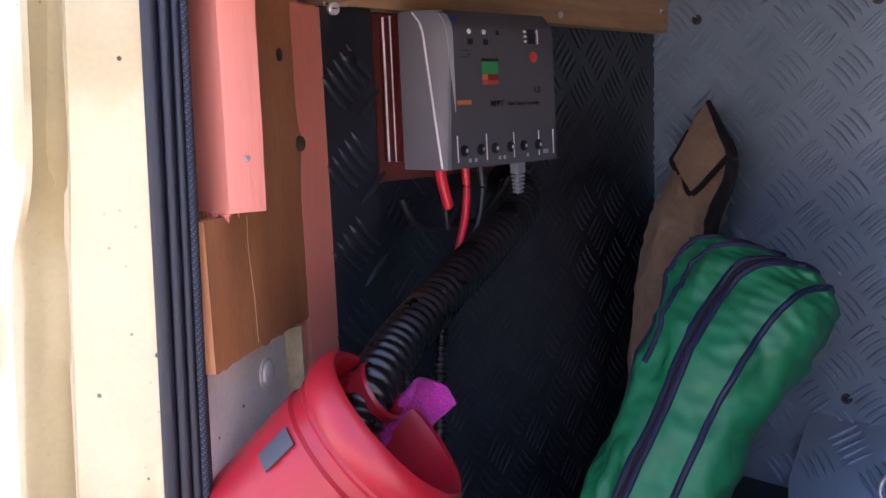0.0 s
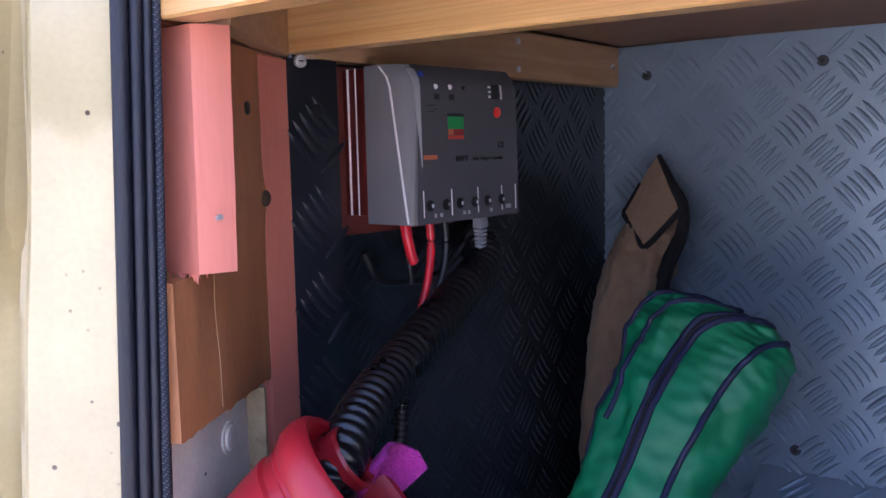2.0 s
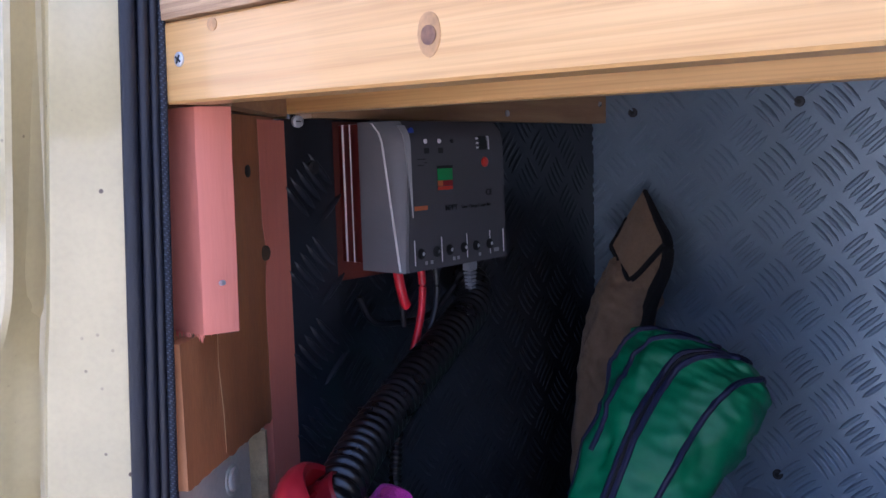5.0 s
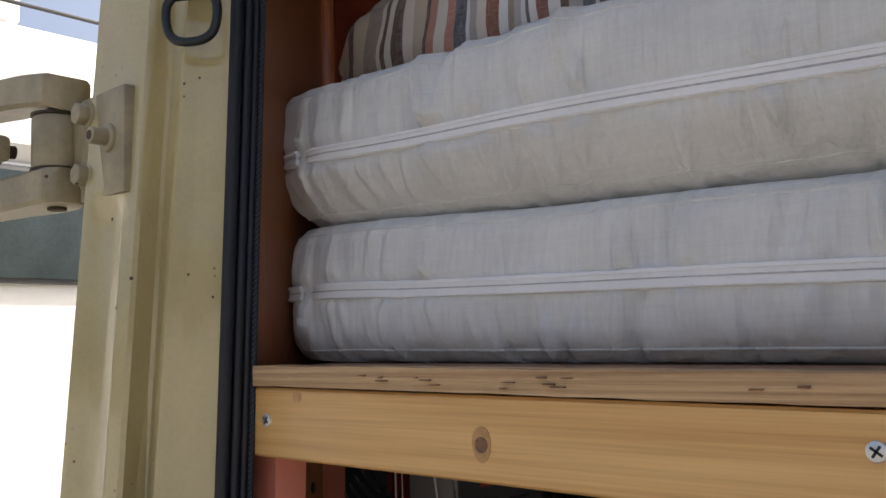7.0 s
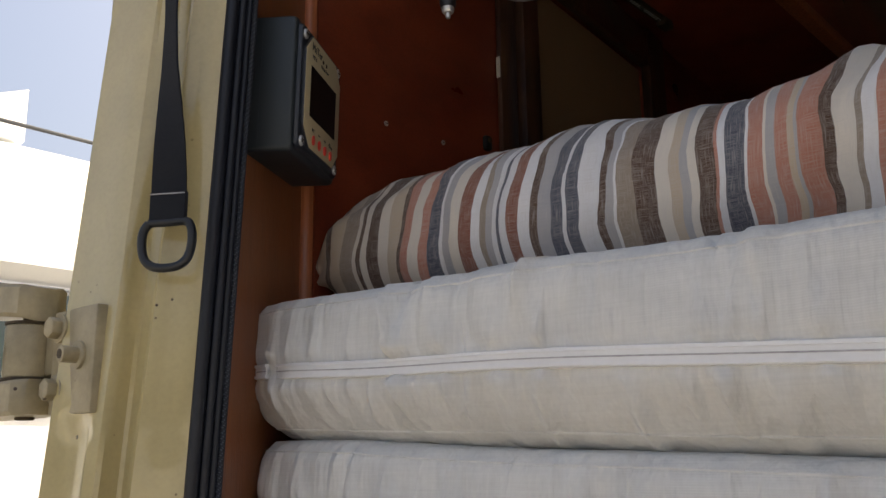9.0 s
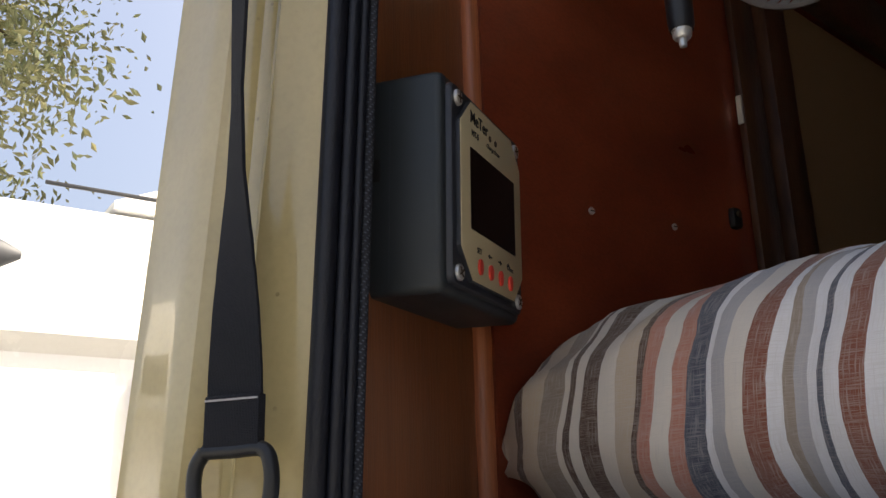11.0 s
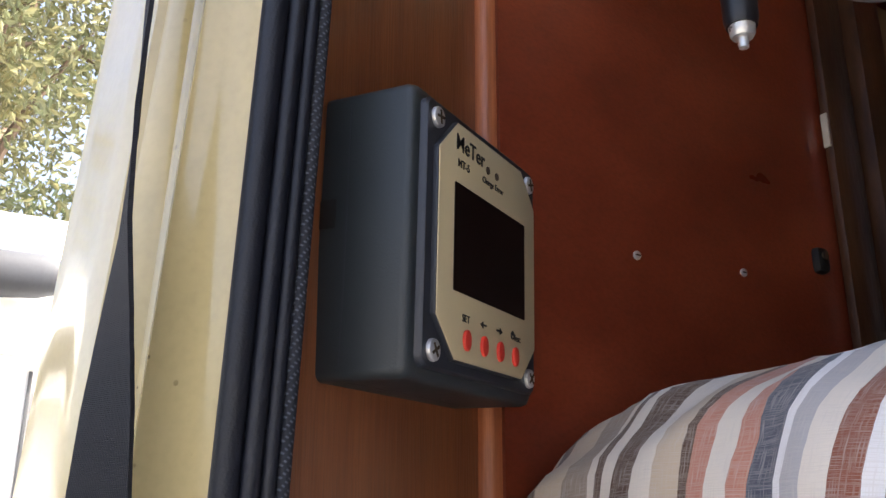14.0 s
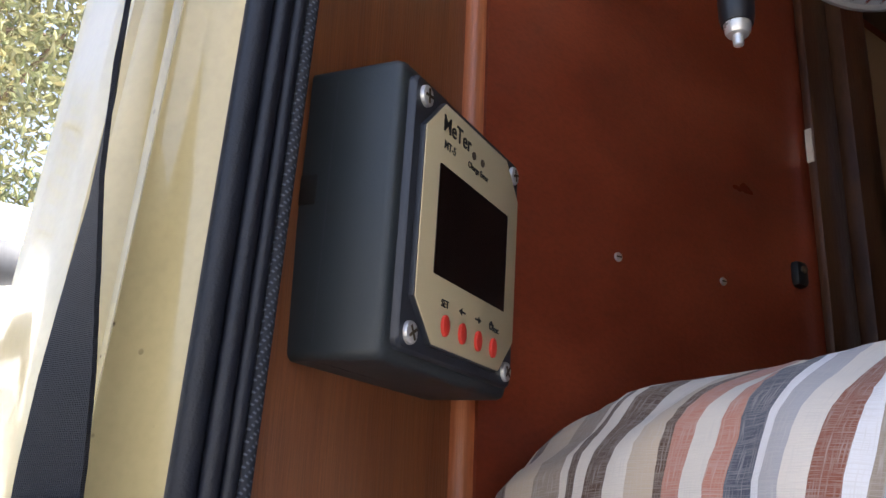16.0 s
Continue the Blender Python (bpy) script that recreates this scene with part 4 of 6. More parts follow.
cushion("bed_cushion", -0.452, 0.60, 0.3690, 1.02, 1.4005, 1.503, 0.8, 23, "off-white zipped cotton cushion on top of another", 1.4505, (-0.0115, -0.003, -0.007))


def pillow():
    """A long pillow in striped cotton, pulled together at its end, with folds."""
    m = Matrix.Translation((-0.472, 0.472, 1.503)) @ Matrix.Rotation(radians(2.0), 4, "Z")
    L, rings, n = 0.98, [], 56
    steps = [0.0005, 0.002, 0.005, 0.009, 0.014, 0.02, 0.027, 0.035] + list(np.arange(0.044, L - 0.03, 0.006)) + [L - 0.02, L - 0.008, L - 0.001]
    lens = []
    for u in steps:
        end = (1 - (1 - u / 0.10) ** 3) ** 0.42 if u < 0.10 else 1
        end = min(end, ((L - u) / 0.1) ** 0.5 if u > L - 0.1 else 1)
        full = 0.129 + 0.008 * math.sin(u * 7.0) + 0.028 * (1 / (1 + math.exp(-(u - 0.44) * 26))) - 0.010 * math.exp(-((u - 0.40) / 0.05) ** 2)
        hz, hy = full / 2 * end, 0.115 * (0.60 + 0.40 * end)
        cy = 0.10 - 0.035 * (1 - end)
        ring = []
        for k in range(n):
            q = 2 * math.pi * k / n
            cq, sq = math.cos(q), math.sin(q)
            y = cy + hy * math.copysign(abs(cq) ** 0.75, cq)
            z = full / 2 * (0.55 + 0.45 * end) + hz * math.copysign(abs(sq) ** 0.8, sq)
            f = 0.0060 * noise.noise((u * 14, q * 1.2, 4)) + 0.0062 * noise.noise((u * 38 + 0.9 * q, q * 1.5, 9)) + 0.0012 * noise.noise((u * 95 + 2 * q, q * 3, 2))
            f -= 0.006 * math.exp(-((u - 0.20 - 0.02 * sq) / 0.012) ** 2) + 0.007 * math.exp(-((u - 0.455 - 0.03 * sq) / 0.014) ** 2)
            f += 0.004 * math.sin(q * 11 + u * 30) * max(0, 1 - u / 0.10)
            f -= 0.009 * (0.5 - abs(noise.noise((u * 9 + 0.55 * q, q * 0.8, 12)))) * max(0, sq) ** 0.5
            p = Vector((u + 0.005 * sq * math.sin(u * 13), y + cq * f, max(z + sq * f, 0.001)))
            ring.append(m @ p + Vector((0, 0, slope(p.x - 0.47))))
        rings.append(ring)
        lens.append(u)

    def uv(i, j):
        u = lens[i]
        q = 2 * math.pi * j / n
        shear = -0.010 * math.sin(q) + 0.004 * noise.noise((u * 6, math.cos(q) * 2, 5)) + 0.004 * noise.noise((u * 22, math.sin(q) * 3, 8))
        return (u + shear, q * 0.08)

    t = thing("pillow", m @ Vector((0.4, 0.1, 0)), "striped cotton pillow in cream, brown, slate and salmon on the cushions", "pillow")
    part("cover", loft(rings, uv=uv), STRIPES, t, angle=75)


pillow()

# ---- charge controller on the black wall, facing into the storage ----
CX, CY0, CY1, CZ0, CZ1 = -0.4365, 0.549, 0.6925, 1.111, 1.2345
ctl = thing("charge_controller", (-0.47, 0.62, CZ0), "dark grey solar charge controller with a dark red heatsink", "controller")
board_t = thing("mounting_board", (-0.511, 0.62, 1.10), "red-brown board behind the charge controller", "board")
part("board", box((-0.5125, 0.546, 1.100), (-0.5085 + 0.003, 0.70, 1.2365), 0.001), MAROON, board_t)
bm = None
for x0, x1, g in ((-0.5052, -0.4995, 0.0), (-0.4990, -0.4905, 0.001), (-0.4898, -0.4795, 0.0)):
    bm = box((x0, CY0 + 0.002 + g, CZ0 + 0.006), (x1, CY1 - 0.002 - g, CZ1 - 0.001), 0.001, bm=bm)
part("heatsink", bm, HEATSINK, ctl, "dark red metal heatsink with bright edges")
for x in (-0.4993, -0.4902):
    part("bright_edge", box((x - 0.0002, CY0 + 0.0015, CZ0 + 0.006), (x + 0.0004, CY0 + 0.0045, CZ1 - 0.001)), WHITE_LINE, ctl, "thin white line on a fin edge")
# case: the front leans back and rounds off at the top
rings = []
for k in range(15):
    v = k / 14
    z = CZ0 + v * (CZ1 - CZ0)
    fx = CX + 0.0045 - 0.0025 * v - 0.010 * max(0, (v - 0.86) / 0.14) ** 2
    b = 0.004
    rings.append([Vector(p) for p in ((-0.4792, CY0 + 0.001, z), (fx - 0.003 - 0.016 * v, CY0, z), (fx - 0.0012 - 0.005 * v, CY0 + 0.0010 + 0.005 * v, z), (fx, CY0 + 0.003 + 0.011 * v, z), (fx + 0.0005, (CY0 + CY1) / 2, z), (fx, CY1 - b, z),
                                      (fx - b, CY1, z), (-0.4792, CY1 - 0.001, z))])
part("case", loft(rings), CASE, ctl, "mid-grey plastic case", angle=28)
CASE_M = Matrix.Translation((CX, CY0, CZ0)) @ Matrix.Rotation(radians(90), 4, "Z")   # x along the front, y into the wall, z up


def front_y(v):
    return -(0.0045 - 0.0025 * v - 0.010 * max(0, (v - 0.86) / 0.14) ** 2) - 0.0011


W, H = CY1 - CY0, CZ1 - CZ0
rings = []
for k in range(15):
    v = k / 14
    y = front_y(v)
    rings.append([CASE_M @ Vector((x, yy, v * H)) for x, yy in ((0.0065 + 0.0085 * v, y), (W - 0.004, y), (W - 0.0045, y + 0.003), (0.0075 + 0.0085 * v, y + 0.003))])
part("front_panel", loft(rings), CASE_FRONT, ctl, "dark grey front panel", angle=28)


def on_front(x0, x1, z0, z1, mat, name, thick=0.0004, parent=None):
    v0, v1 = z0 / H, z1 / H
    ring = lambda v: [CASE_M @ Vector((x, front_y(v) - d, v * H)) for x, d in ((x0, thick), (x1, thick), (x1, -0.0006), (x0, -0.0006))]
    return part(name, loft([ring(v0), ring((v0 + v1) / 2), ring(v1)]), mat, parent or ctl)


# the case edge's highlight, drawn as a white line
bm = loft([[CASE_M @ Vector((a, front_y(v) + 0.0041 + 0.016 * v + d, v * H)) for a, d in ((-0.0006, -0.0006), (0.0004, -0.0009), (0.0010, 0.0004), (-0.0006, 0.0006))] for v in np.linspace(0.01, 0.99, 16)])
part("bright_edge", bm, WHITE_LINE, ctl, "case edge highlight put in as a white line")
# tapering highlight of the groove, painted as a pale wedge
bm = loft([[CASE_M @ Vector((0.0135 + 0.001 * v + a * (v - 0.33), front_y(v) - 0.0003 - d, v * H)) for a, d in ((-0.012, 0), (0.0, 0.0004), (0.0, -0.001), (-0.012, -0.001))] for v in np.linspace(0.36, 0.97, 12)])
part("highlight_groove", bm, GREY_LINE, ctl, "tapering groove highlight put in as pale colour")
for k in range(6):
    x = 0.0215 + 0.0183 * k + (0.0012 if k % 2 else 0)
    at = CASE_M @ Vector((x, front_y(0.115) - 0.0002, 0.0140))
    wells = part("terminal", cylinder(at + Vector((-0.003, 0, 0)), at + Vector((0.0009, 0, 0)), 0.0046, 18, 0.0006), BLACK_PRINT, ctl, "black terminal hole with a steel screw")
    part("terminal_screw", cylinder(at + Vector((0, 0.0022, 0)), at + Vector((0.0011, 0.0022, 0)), 0.0017, 12, 0.0003), STEEL, wells)
for x in (0.0135, 0.0475, 0.0815, 0.1145, 0.1345):
    on_front(x, x + 0.0010, 0.004 + 0.001, 0.026, WHITE_LINE, "divider_line")
for x in (0.026, 0.033, 0.062, 0.068, 0.098):
    on_front(x, x + 0.003, 0.0045, 0.0075, GREY_LINE, "terminal_mark")
on_front(0.1205, 0.1275, 0.006, 0.0095, GREY_LINE, "port_mark")
for x, mat in ((0.033, WHITE_LINE), (0.0505, WHITE_LINE), (0.067, BLACK_PRINT)):
    at = CASE_M @ Vector((x, front_y(0.86), 0.1065))
    part("indicator", cylinder(at + Vector((-0.002, 0, 0)), at + Vector((0.0010, 0, 0)), 0.0020, 14, 0.0004), mat, ctl)
for x in (0.031, 0.049):
    on_front(x, x + 0.006, 0.0965, 0.1010, BLACK_PRINT, "indicator_mark")
for x0, x1, z in ((0.022, 0.032, 0.0915), (0.030, 0.034, 0.0885), (0.022, 0.030, 0.0865)):
    on_front(x0, x1, z, z + 0.0008, BLACK_PRINT, "wiring_mark")
on_front(0.046, 0.0665, 0.0835, 0.086, BLACK_PRINT, "battery_mark")
on_front(0.0465, 0.066, 0.0735, 0.0835, GREEN_PRINT, "battery_mark")
on_front(0.0465, 0.053, 0.069, 0.0735, ORANGE_PRINT, "battery_mark")
on_front(0.053, 0.066, 0.069, 0.0735, RED_DARK, "battery_mark")
on_front(0.0465, 0.066, 0.0655, 0.0685, RED_PRINT, "battery_mark")
on_front(0.016, 0.032, 0.0500, 0.0535, ORANGE_PRINT, "maker_mark")
at = CASE_M @ Vector((0.0185, front_y(0.93), 0.1145))
part("maker_mark", cylinder(at + Vector((-0.001, 0, 0)), at + Vector((0.0004, 0, 0)), 0.0035, 16), BLUE_PRINT, ctl)
on_front(0.105, 0.117, 0.0985, 0.1105, BLACK_PRINT, "switch_block")
on_front(0.1155, 0.119, 0.0985, 0.1105, WHITE_LINE, "switch_lever")
for k in range(3):
    on_front(0.1005, 0.1035, 0.0995 + 0.004 * k, 0.1012 + 0.004 * k, WHITE_LINE, "switch_mark")
at = CASE_M @ Vector((0.1115, front_y(0.70), 0.0875))
part("button", cylinder(at + Vector((-0.002, 0, 0)), at + Vector((0.0016, 0, 0)), 0.0045, 18, 0.0008), RED_BUTTON, ctl, "orange-red push button")


def front_m(x, z):
    """Lettering on the front panel: letters' x along the front, y up."""
    return CASE_M @ Matrix.Translation((x, front_y(z / H) - 0.0003, z)) @ Matrix.Rotation(radians(90), 4, "X")


def letter_on(text, size, m, mat, parent):
    top, w = parent, Matrix.Identity(4)
    while top:
        w = top.matrix_basis @ w
        top = top.parent
    return lettering(text, size, w.inverted() @ m, mat, parent)


letter_on("MPPT", 0.0068, front_m(0.0545, 0.0478), BLACK_PRINT, ctl)
letter_on("Solar Charge Controller", 0.0042, front_m(0.0765, 0.0482), BLACK_PRINT, ctl)
letter_on("CE", 0.0075, front_m(0.1115, 0.058), BLACK_PRINT, ctl)


def cable(name, points, r, mat, label, steps=10, sides=10, category="cable"):
    t = thing(name, points[-1], label, category)
    part("sheath", tube(smooth_path(points, steps), r, sides), mat, t)
    return t


term = lambda k: CASE_M @ Vector((0.0215 + 0.0183 * k, 0.012, 0.0))
cable("red_cable", [term(-0.6) + Vector((0, 0, 0.002)), term(-0.62) + Vector((0.002, 0.001, -0.012)), term(-0.35) + Vector((0.003, 0, -0.027)), term(-0.25) + Vector((0.003, 0, -0.030))], 0.0044, CABLE_RED, "red cable end wrapped in tape under the controller")
cable("red_cable", [term(1) + Vector((0, 0, 0.002)), term(1) + Vector((0, 0.001, -0.022)), term(0.75) + Vector((0.001, 0, -0.046)), term(0.3) + Vector((0.0, 0, -0.070))], 0.0034, CABLE_RED, "red cable running down from the controller")
cable("black_cable", [term(2) + Vector((0, 0, 0.002)), term(2.05) + Vector((0, 0.001, -0.022)), term(1.8) + Vector((0, 0, -0.045)), term(1.3) + Vector((-0.002, 0, -0.066))], 0.0028, CABLE_BLACK, "thin black cable running down from the controller")
cable("black_cable", [term(0.0) + Vector((-0.006, 0, 0.002)), term(0.05) + Vector((-0.008, 0, -0.02)), term(0.3) + Vector((-0.010, 0, -0.05))], 0.0026, CABLE_BLACK, "thin black cable running down from the controller")
cable("black_cable", [Vector((-0.498, 0.562, 1.085)), Vector((-0.496, 0.575, 1.062)), Vector((-0.492, 0.60, 1.056)), Vector((-0.48, 0.635, 1.060)), Vector((-0.47, 0.66, 1.085))], 0.003, CABLE_BLACK, "black cable looped behind the hose")
boot = thing("network_plug", term(5) + Vector((0, 0, -0.026)), "grey ribbed network plug under the controller", "plug")
b0 = term(4.75)
part("plug_body", box((b0.x - 0.006, b0.y - 0.0055, CZ0 - 0.011), (b0.x + 0.003, b0.y + 0.0055, CZ0 + 0.002), 0.001), CABLE_GREY, boot)
bm = None
for k in range(5):
    bm = box((b0.x - 0.0055, b0.y - 0.005 + 0.0005 * k, CZ0 - 0.0145 - 0.0034 * k), (b0.x + 0.0025, b0.y + 0.005 - 0.0005 * k, CZ0 - 0.0120 - 0.0034 * k), 0.0006, bm=bm)
cylinder((b0.x - 0.0015, b0.y, CZ0 - 0.031), (b0.x - 0.0015, b0.y, CZ0 - 0.008), 0.0026, 12, 0, bm)
part("strain_relief", bm, CABLE_GREY, boot)


def ribbed(path, r, pitch, depth):
    """A corrugated hose: rings of two radii along a path."""
    out, dist, last = [], 0.0, path[0]
    length = sum((b - a).length for a, b in zip(path, path[1:]))
    n = len(path)
    rad = []
    for i, p in enumerate(path):
        dist += (p - last).length
        last = p
        rad.append(r - depth * (0.5 - 0.5 * math.cos(2 * math.pi * dist / pitch)) ** 1.5)
    return tube(path, lambda u: rad[round(u * (n - 1))], 18)


hose = thing("corrugated_hose", (-0.44, 0.5, 0.93), "black corrugated hose from the wall into the red bucket", "hose")
path = smooth_path([(-0.488, 0.690, 1.088), (-0.470, 0.684, 1.082), (-0.452, 0.664, 1.068), (-0.436, 0.61, 1.050), (-0.412, 0.520, 1.020), (-0.386, 0.452, 1.002), (-0.362, 0.400, 0.982), (-0.356, 0.380, 0.955)], 60)
part("corrugated_tube", ribbed(path, 0.0174, 0.0088, 0.0027), HOSE, hose, angle=80)
part("hose_cuff", cylinder((-0.497, 0.6915, 1.0905), (-0.478, 0.687, 1.0845), 0.0195, 24, 0.002), HOSE, hose, "black hose cuff at the wall")
hose2 = thing("corrugated_hose", (-0.49, 0.56, 0.80), "thin black corrugated conduit hanging on the wall", "hose")
part("corrugated_tube", ribbed(smooth_path([(-0.470, 0.60, 1.02), (-0.475, 0.585, 0.985), (-0.475, 0.577, 0.94), (-0.474, 0.572, 0.88), (-0.47, 0.56, 0.80)], 70), 0.0062, 0.0048, 0.0016), HOSE, hose2, angle=80)
hose3 = thing("corrugated_hose", (-0.49, 0.54, 0.80), "thin black corrugated conduit hanging on the wall", "hose")
part("corrugated_tube", ribbed(smooth_path([(-0.488, 0.553, 0.99), (-0.485, 0.548, 0.95), (-0.484, 0.545, 0.90), (-0.484, 0.54, 0.80)], 70), 0.0055, 0.0048, 0.0014), HOSE, hose3, angle=80)

# ---- red bucket with a sponge, leaning in the corner ----
AX = Vector((0.53, 0.53, 0.66)).normalized()
RIM = Vector((-0.330, 0.395, 0.974))
BM = Matrix.Translation(RIM) @ AX.to_track_quat("Z", "Y").to_matrix().to_4x4() @ Matrix.Diagonal((0.72, 0.72, 0.72, 1))
bucket = thing("bucket", (BM @ Vector((0, 0, -0.2))).copy(), "scuffed red plastic bucket leaning with its open mouth up", "bucket")


def lathe(profile, m, n=56, dent=0.0):
    rings = []
    for r, z in profile:
        rings.append([m @ Vector((r * math.cos(q) * (1 + dent * math.sin(2 * q + 1)), r * math.sin(q) * (1 + dent * math.sin(2 * q + 1)), z)) for q in np.linspace(0, 2 * math.pi, n, endpoint=False)])
    return loft(rings, caps=False)


part("body", lathe([(0.0, -0.215), (0.062, -0.215), (0.066, -0.21), (0.078, -0.052), (0.0785, -0.047), (0.0758, -0.044), (0.0762, -0.034), (0.079, -0.031), (0.0775, -0.026), (0.072, -0.024),
                    (0.0715, -0.05), (0.063, -0.205), (0.0, -0.206)], BM, dent=0.012), RED_PLASTIC, bucket)
part("rim", lathe([(0.0718, -0.030), (0.0785, -0.028), (0.0830, -0.021), (0.0842, -0.010), (0.0815, -0.001), (0.0765, 0.003), (0.0715, 0.001), (0.0700, -0.006), (0.0702, -0.03), (0.0718, -0.030)], BM, dent=0.012), RED_PLASTIC, bucket, "thick rolled red rim")
tape = thing("tape_patch", BM @ Vector((-0.08, -0.02, -0.05)), "dark grey tape patch stuck on the red bucket", "tape")
rings = []
for q in np.linspace(2.14, 2.38, 5):
    rings.append([BM @ Vector((r * math.cos(q), r * math.sin(q), z)) for r, z in ((0.0800, -0.052), (0.0784, -0.084), (0.0765, -0.084), (0.0780, -0.052))])
part("patch", loft(rings), TRIM_GREY, tape)
inner = thing("red_container", BM @ Vector((0.045, -0.01, -0.05)), "dark red ribbed plastic tub inside the bucket", "container")
IM = BM @ pose(0.034, 0.022, 0.002, 8, -10, 0)
part("ribbed_wall", lathe([(0.0, -0.12), (0.026, -0.12), (0.027, -0.03), (0.0285, -0.026), (0.027, -0.022), (0.0285, -0.016), (0.027, -0.012), (0.0285, 0.0), (0.0265, 0.003), (0.024, 0.0), (0.024, -0.11), (0, -0.11)], IM, 32), RED_DARK, inner)
sponge = thing("sponge_cloth", BM @ Vector((0.06, -0.02, 0)), "folded magenta sponge cloth sticking out of the bucket", "cloth")


def sheet(fn, nu, nv, thick, mat, parent, name):
    """A sheet with thickness from a function of u, v."""
    grid = [[fn(i / nu, j / nv) for j in range(nv + 1)] for i in range(nu + 1)]
    nor = [[((grid[min(i + 1, nu)][j] - grid[max(i - 1, 0)][j]).cross(grid[i][min(j + 1, nv)] - grid[i][max(j - 1, 0)])).normalized() for j in range(nv + 1)] for i in range(nu + 1)]
    rings = []
    for i in range(nu + 1):
        rings.append([grid[i][j] + nor[i][j] * thick / 2 for j in range(nv + 1)] + [grid[i][j] - nor[i][j] * thick / 2 for j in range(nv, -1, -1)])
    return part(name, loft(rings), mat, parent, angle=60)


def fold(u, v):
    # a sheet bent round on itself, open at the top
    q = -0.4 + 2.5 * u
    r = 0.020 + 0.006 * v
    return BM @ Vector((0.050 + r * math.cos(q) * 0.9 + 0.004 * v, -0.030 + r * math.sin(q) * 1.25, -0.06 + (0.096 - 0.022 * abs(u - 0.2)) * v + 0.0008 * noise.noise((u * 9, v * 9, 0))))


sheet(fold, 20, 12, 0.003, MAGENTA, sponge, "sheet")


# ---- bags in the corner ----
def bag(name, label, axis, half_u, half_v, mat, parent_label="", seed=1, n=96, steps=60, power=0.8, folds=1.0, crease=0.0):
    """A soft bag: a lofted skin along an axis; returns the thing and a function for points on its skin."""
    path = smooth_path(axis, steps // (len(axis) - 1))
    N = len(path)
    ref = Vector((1, 0.35, 0.15)).normalized()

    def at(u, q, lift=0.0):
        i = min(N - 1, max(0, u * (N - 1)))
        a = int(i)
        b = min(a + 1, N - 1)
        p = path[a].lerp(path[b], i - a)
        way = (path[min(a + 1, N - 1)] - path[max(a - 1, 0)]).normalized()
        side = (ref - way * ref.dot(way)).normalized()
        front = side.cross(way).normalized()
        if front.y > 0:
            front = -front
        hu, hv = half_u(u), half_v(u)
        c, s = math.cos(q), math.sin(q)
        wr = folds * (0.006 * noise.noise((u * 4, 2 * c, seed)) + 0.0035 * noise.noise((u * 15, 3 * c, seed + s)) + 0.0018 * noise.noise((u * 38, 5 * c + 2 * s, seed + 4)))
        if crease:
            # slack cloth: long slanting folds with sharp valleys
            for f, lean, k in ((5.0, 1.4, 1.0), (9.0, -2.2, 0.5), (17.0, 3.0, 0.22)):
                wr += crease * k * (0.32 - abs(noise.noise((u * f + lean * c, 1.6 * c + 0.7 * s, seed + f))))
        return p + side * (hu * math.copysign(abs(c) ** power, c) + c * (wr + lift)) + front * (hv * math.copysign(abs(s) ** power, s) + s * (wr + lift))

    rings = [[at(u, 2 * math.pi * k / n) for k in range(n)] for u in np.linspace(0, 1, 140)]
    t = thing(name, path[0], label, "bag")
    part("cover", loft(rings), mat, t, angle=75)
    return t, at


tan_bag, tan_at = bag("tan_bag", "tan canvas bag with a black-bound flap leaning on the wall",
                      [(-0.490, 0.955, 0.70), (-0.482, 0.955, 0.86), (-0.476, 0.962, 0.965), (-0.462, 0.972, 1.030), (-0.448, 0.985, 1.07), (-0.440, 0.995, 1.095)],
                      lambda u: float(np.interp(u, [0, 0.5, 0.7, 0.85, 1.0], [0.038, 0.040, 0.037, 0.030, 0.012])),
                      lambda u: float(np.interp(u, [0, 0.6, 0.85, 1.0], [0.035, 0.03, 0.018, 0.006])), TAN, seed=3)
# pointed flap with a black-bound edge
TIP, FR, FB, FL = Vector((-0.458, 1.008, 1.156)), Vector((-0.404, 0.962, 1.098)), Vector((-0.446, 0.950, 1.050)), Vector((-0.482, 0.968, 1.088))


def flap(u, v):
    p = TIP.lerp(FR, u).lerp(FL.lerp(FB, u), v)
    return p + Vector((-0.2, -0.6, 0.2)) * (0.028 * u * (1 - u) * 4 * v * (1 - v) * 4 * 0.35 + 0.0015 * noise.noise((u * 5, v * 5, 6)))


sheet(flap, 16, 16, 0.004, TAN, tan_bag, "flap")
rim = [flap(0, v) for v in (0.5, 0.8, 0.97)] + [flap(u, 0.98) for u in (0.15, 0.4, 0.7, 0.92)] + [flap(0.98, v) for v in (0.8, 0.5, 0.2, 0.03)]
part("flap_binding", tube(smooth_path(rim, 6), 0.0036, 8), BLACK_TAPE, tan_bag, "black cloth binding")
rim = [flap(u, 0.01) for u in (0.02, 0.3, 0.6, 0.98)] + [FR + Vector((-0.006, 0.005, -0.03)), FR + Vector((-0.02, 0.0, -0.065)), FR + Vector((-0.03, 0.0, -0.10))]
part("edge_binding", tube(smooth_path(rim, 6), lambda u: 0.003 + 0.007 * u, 8), BLACK_TAPE, tan_bag, "black cloth binding")

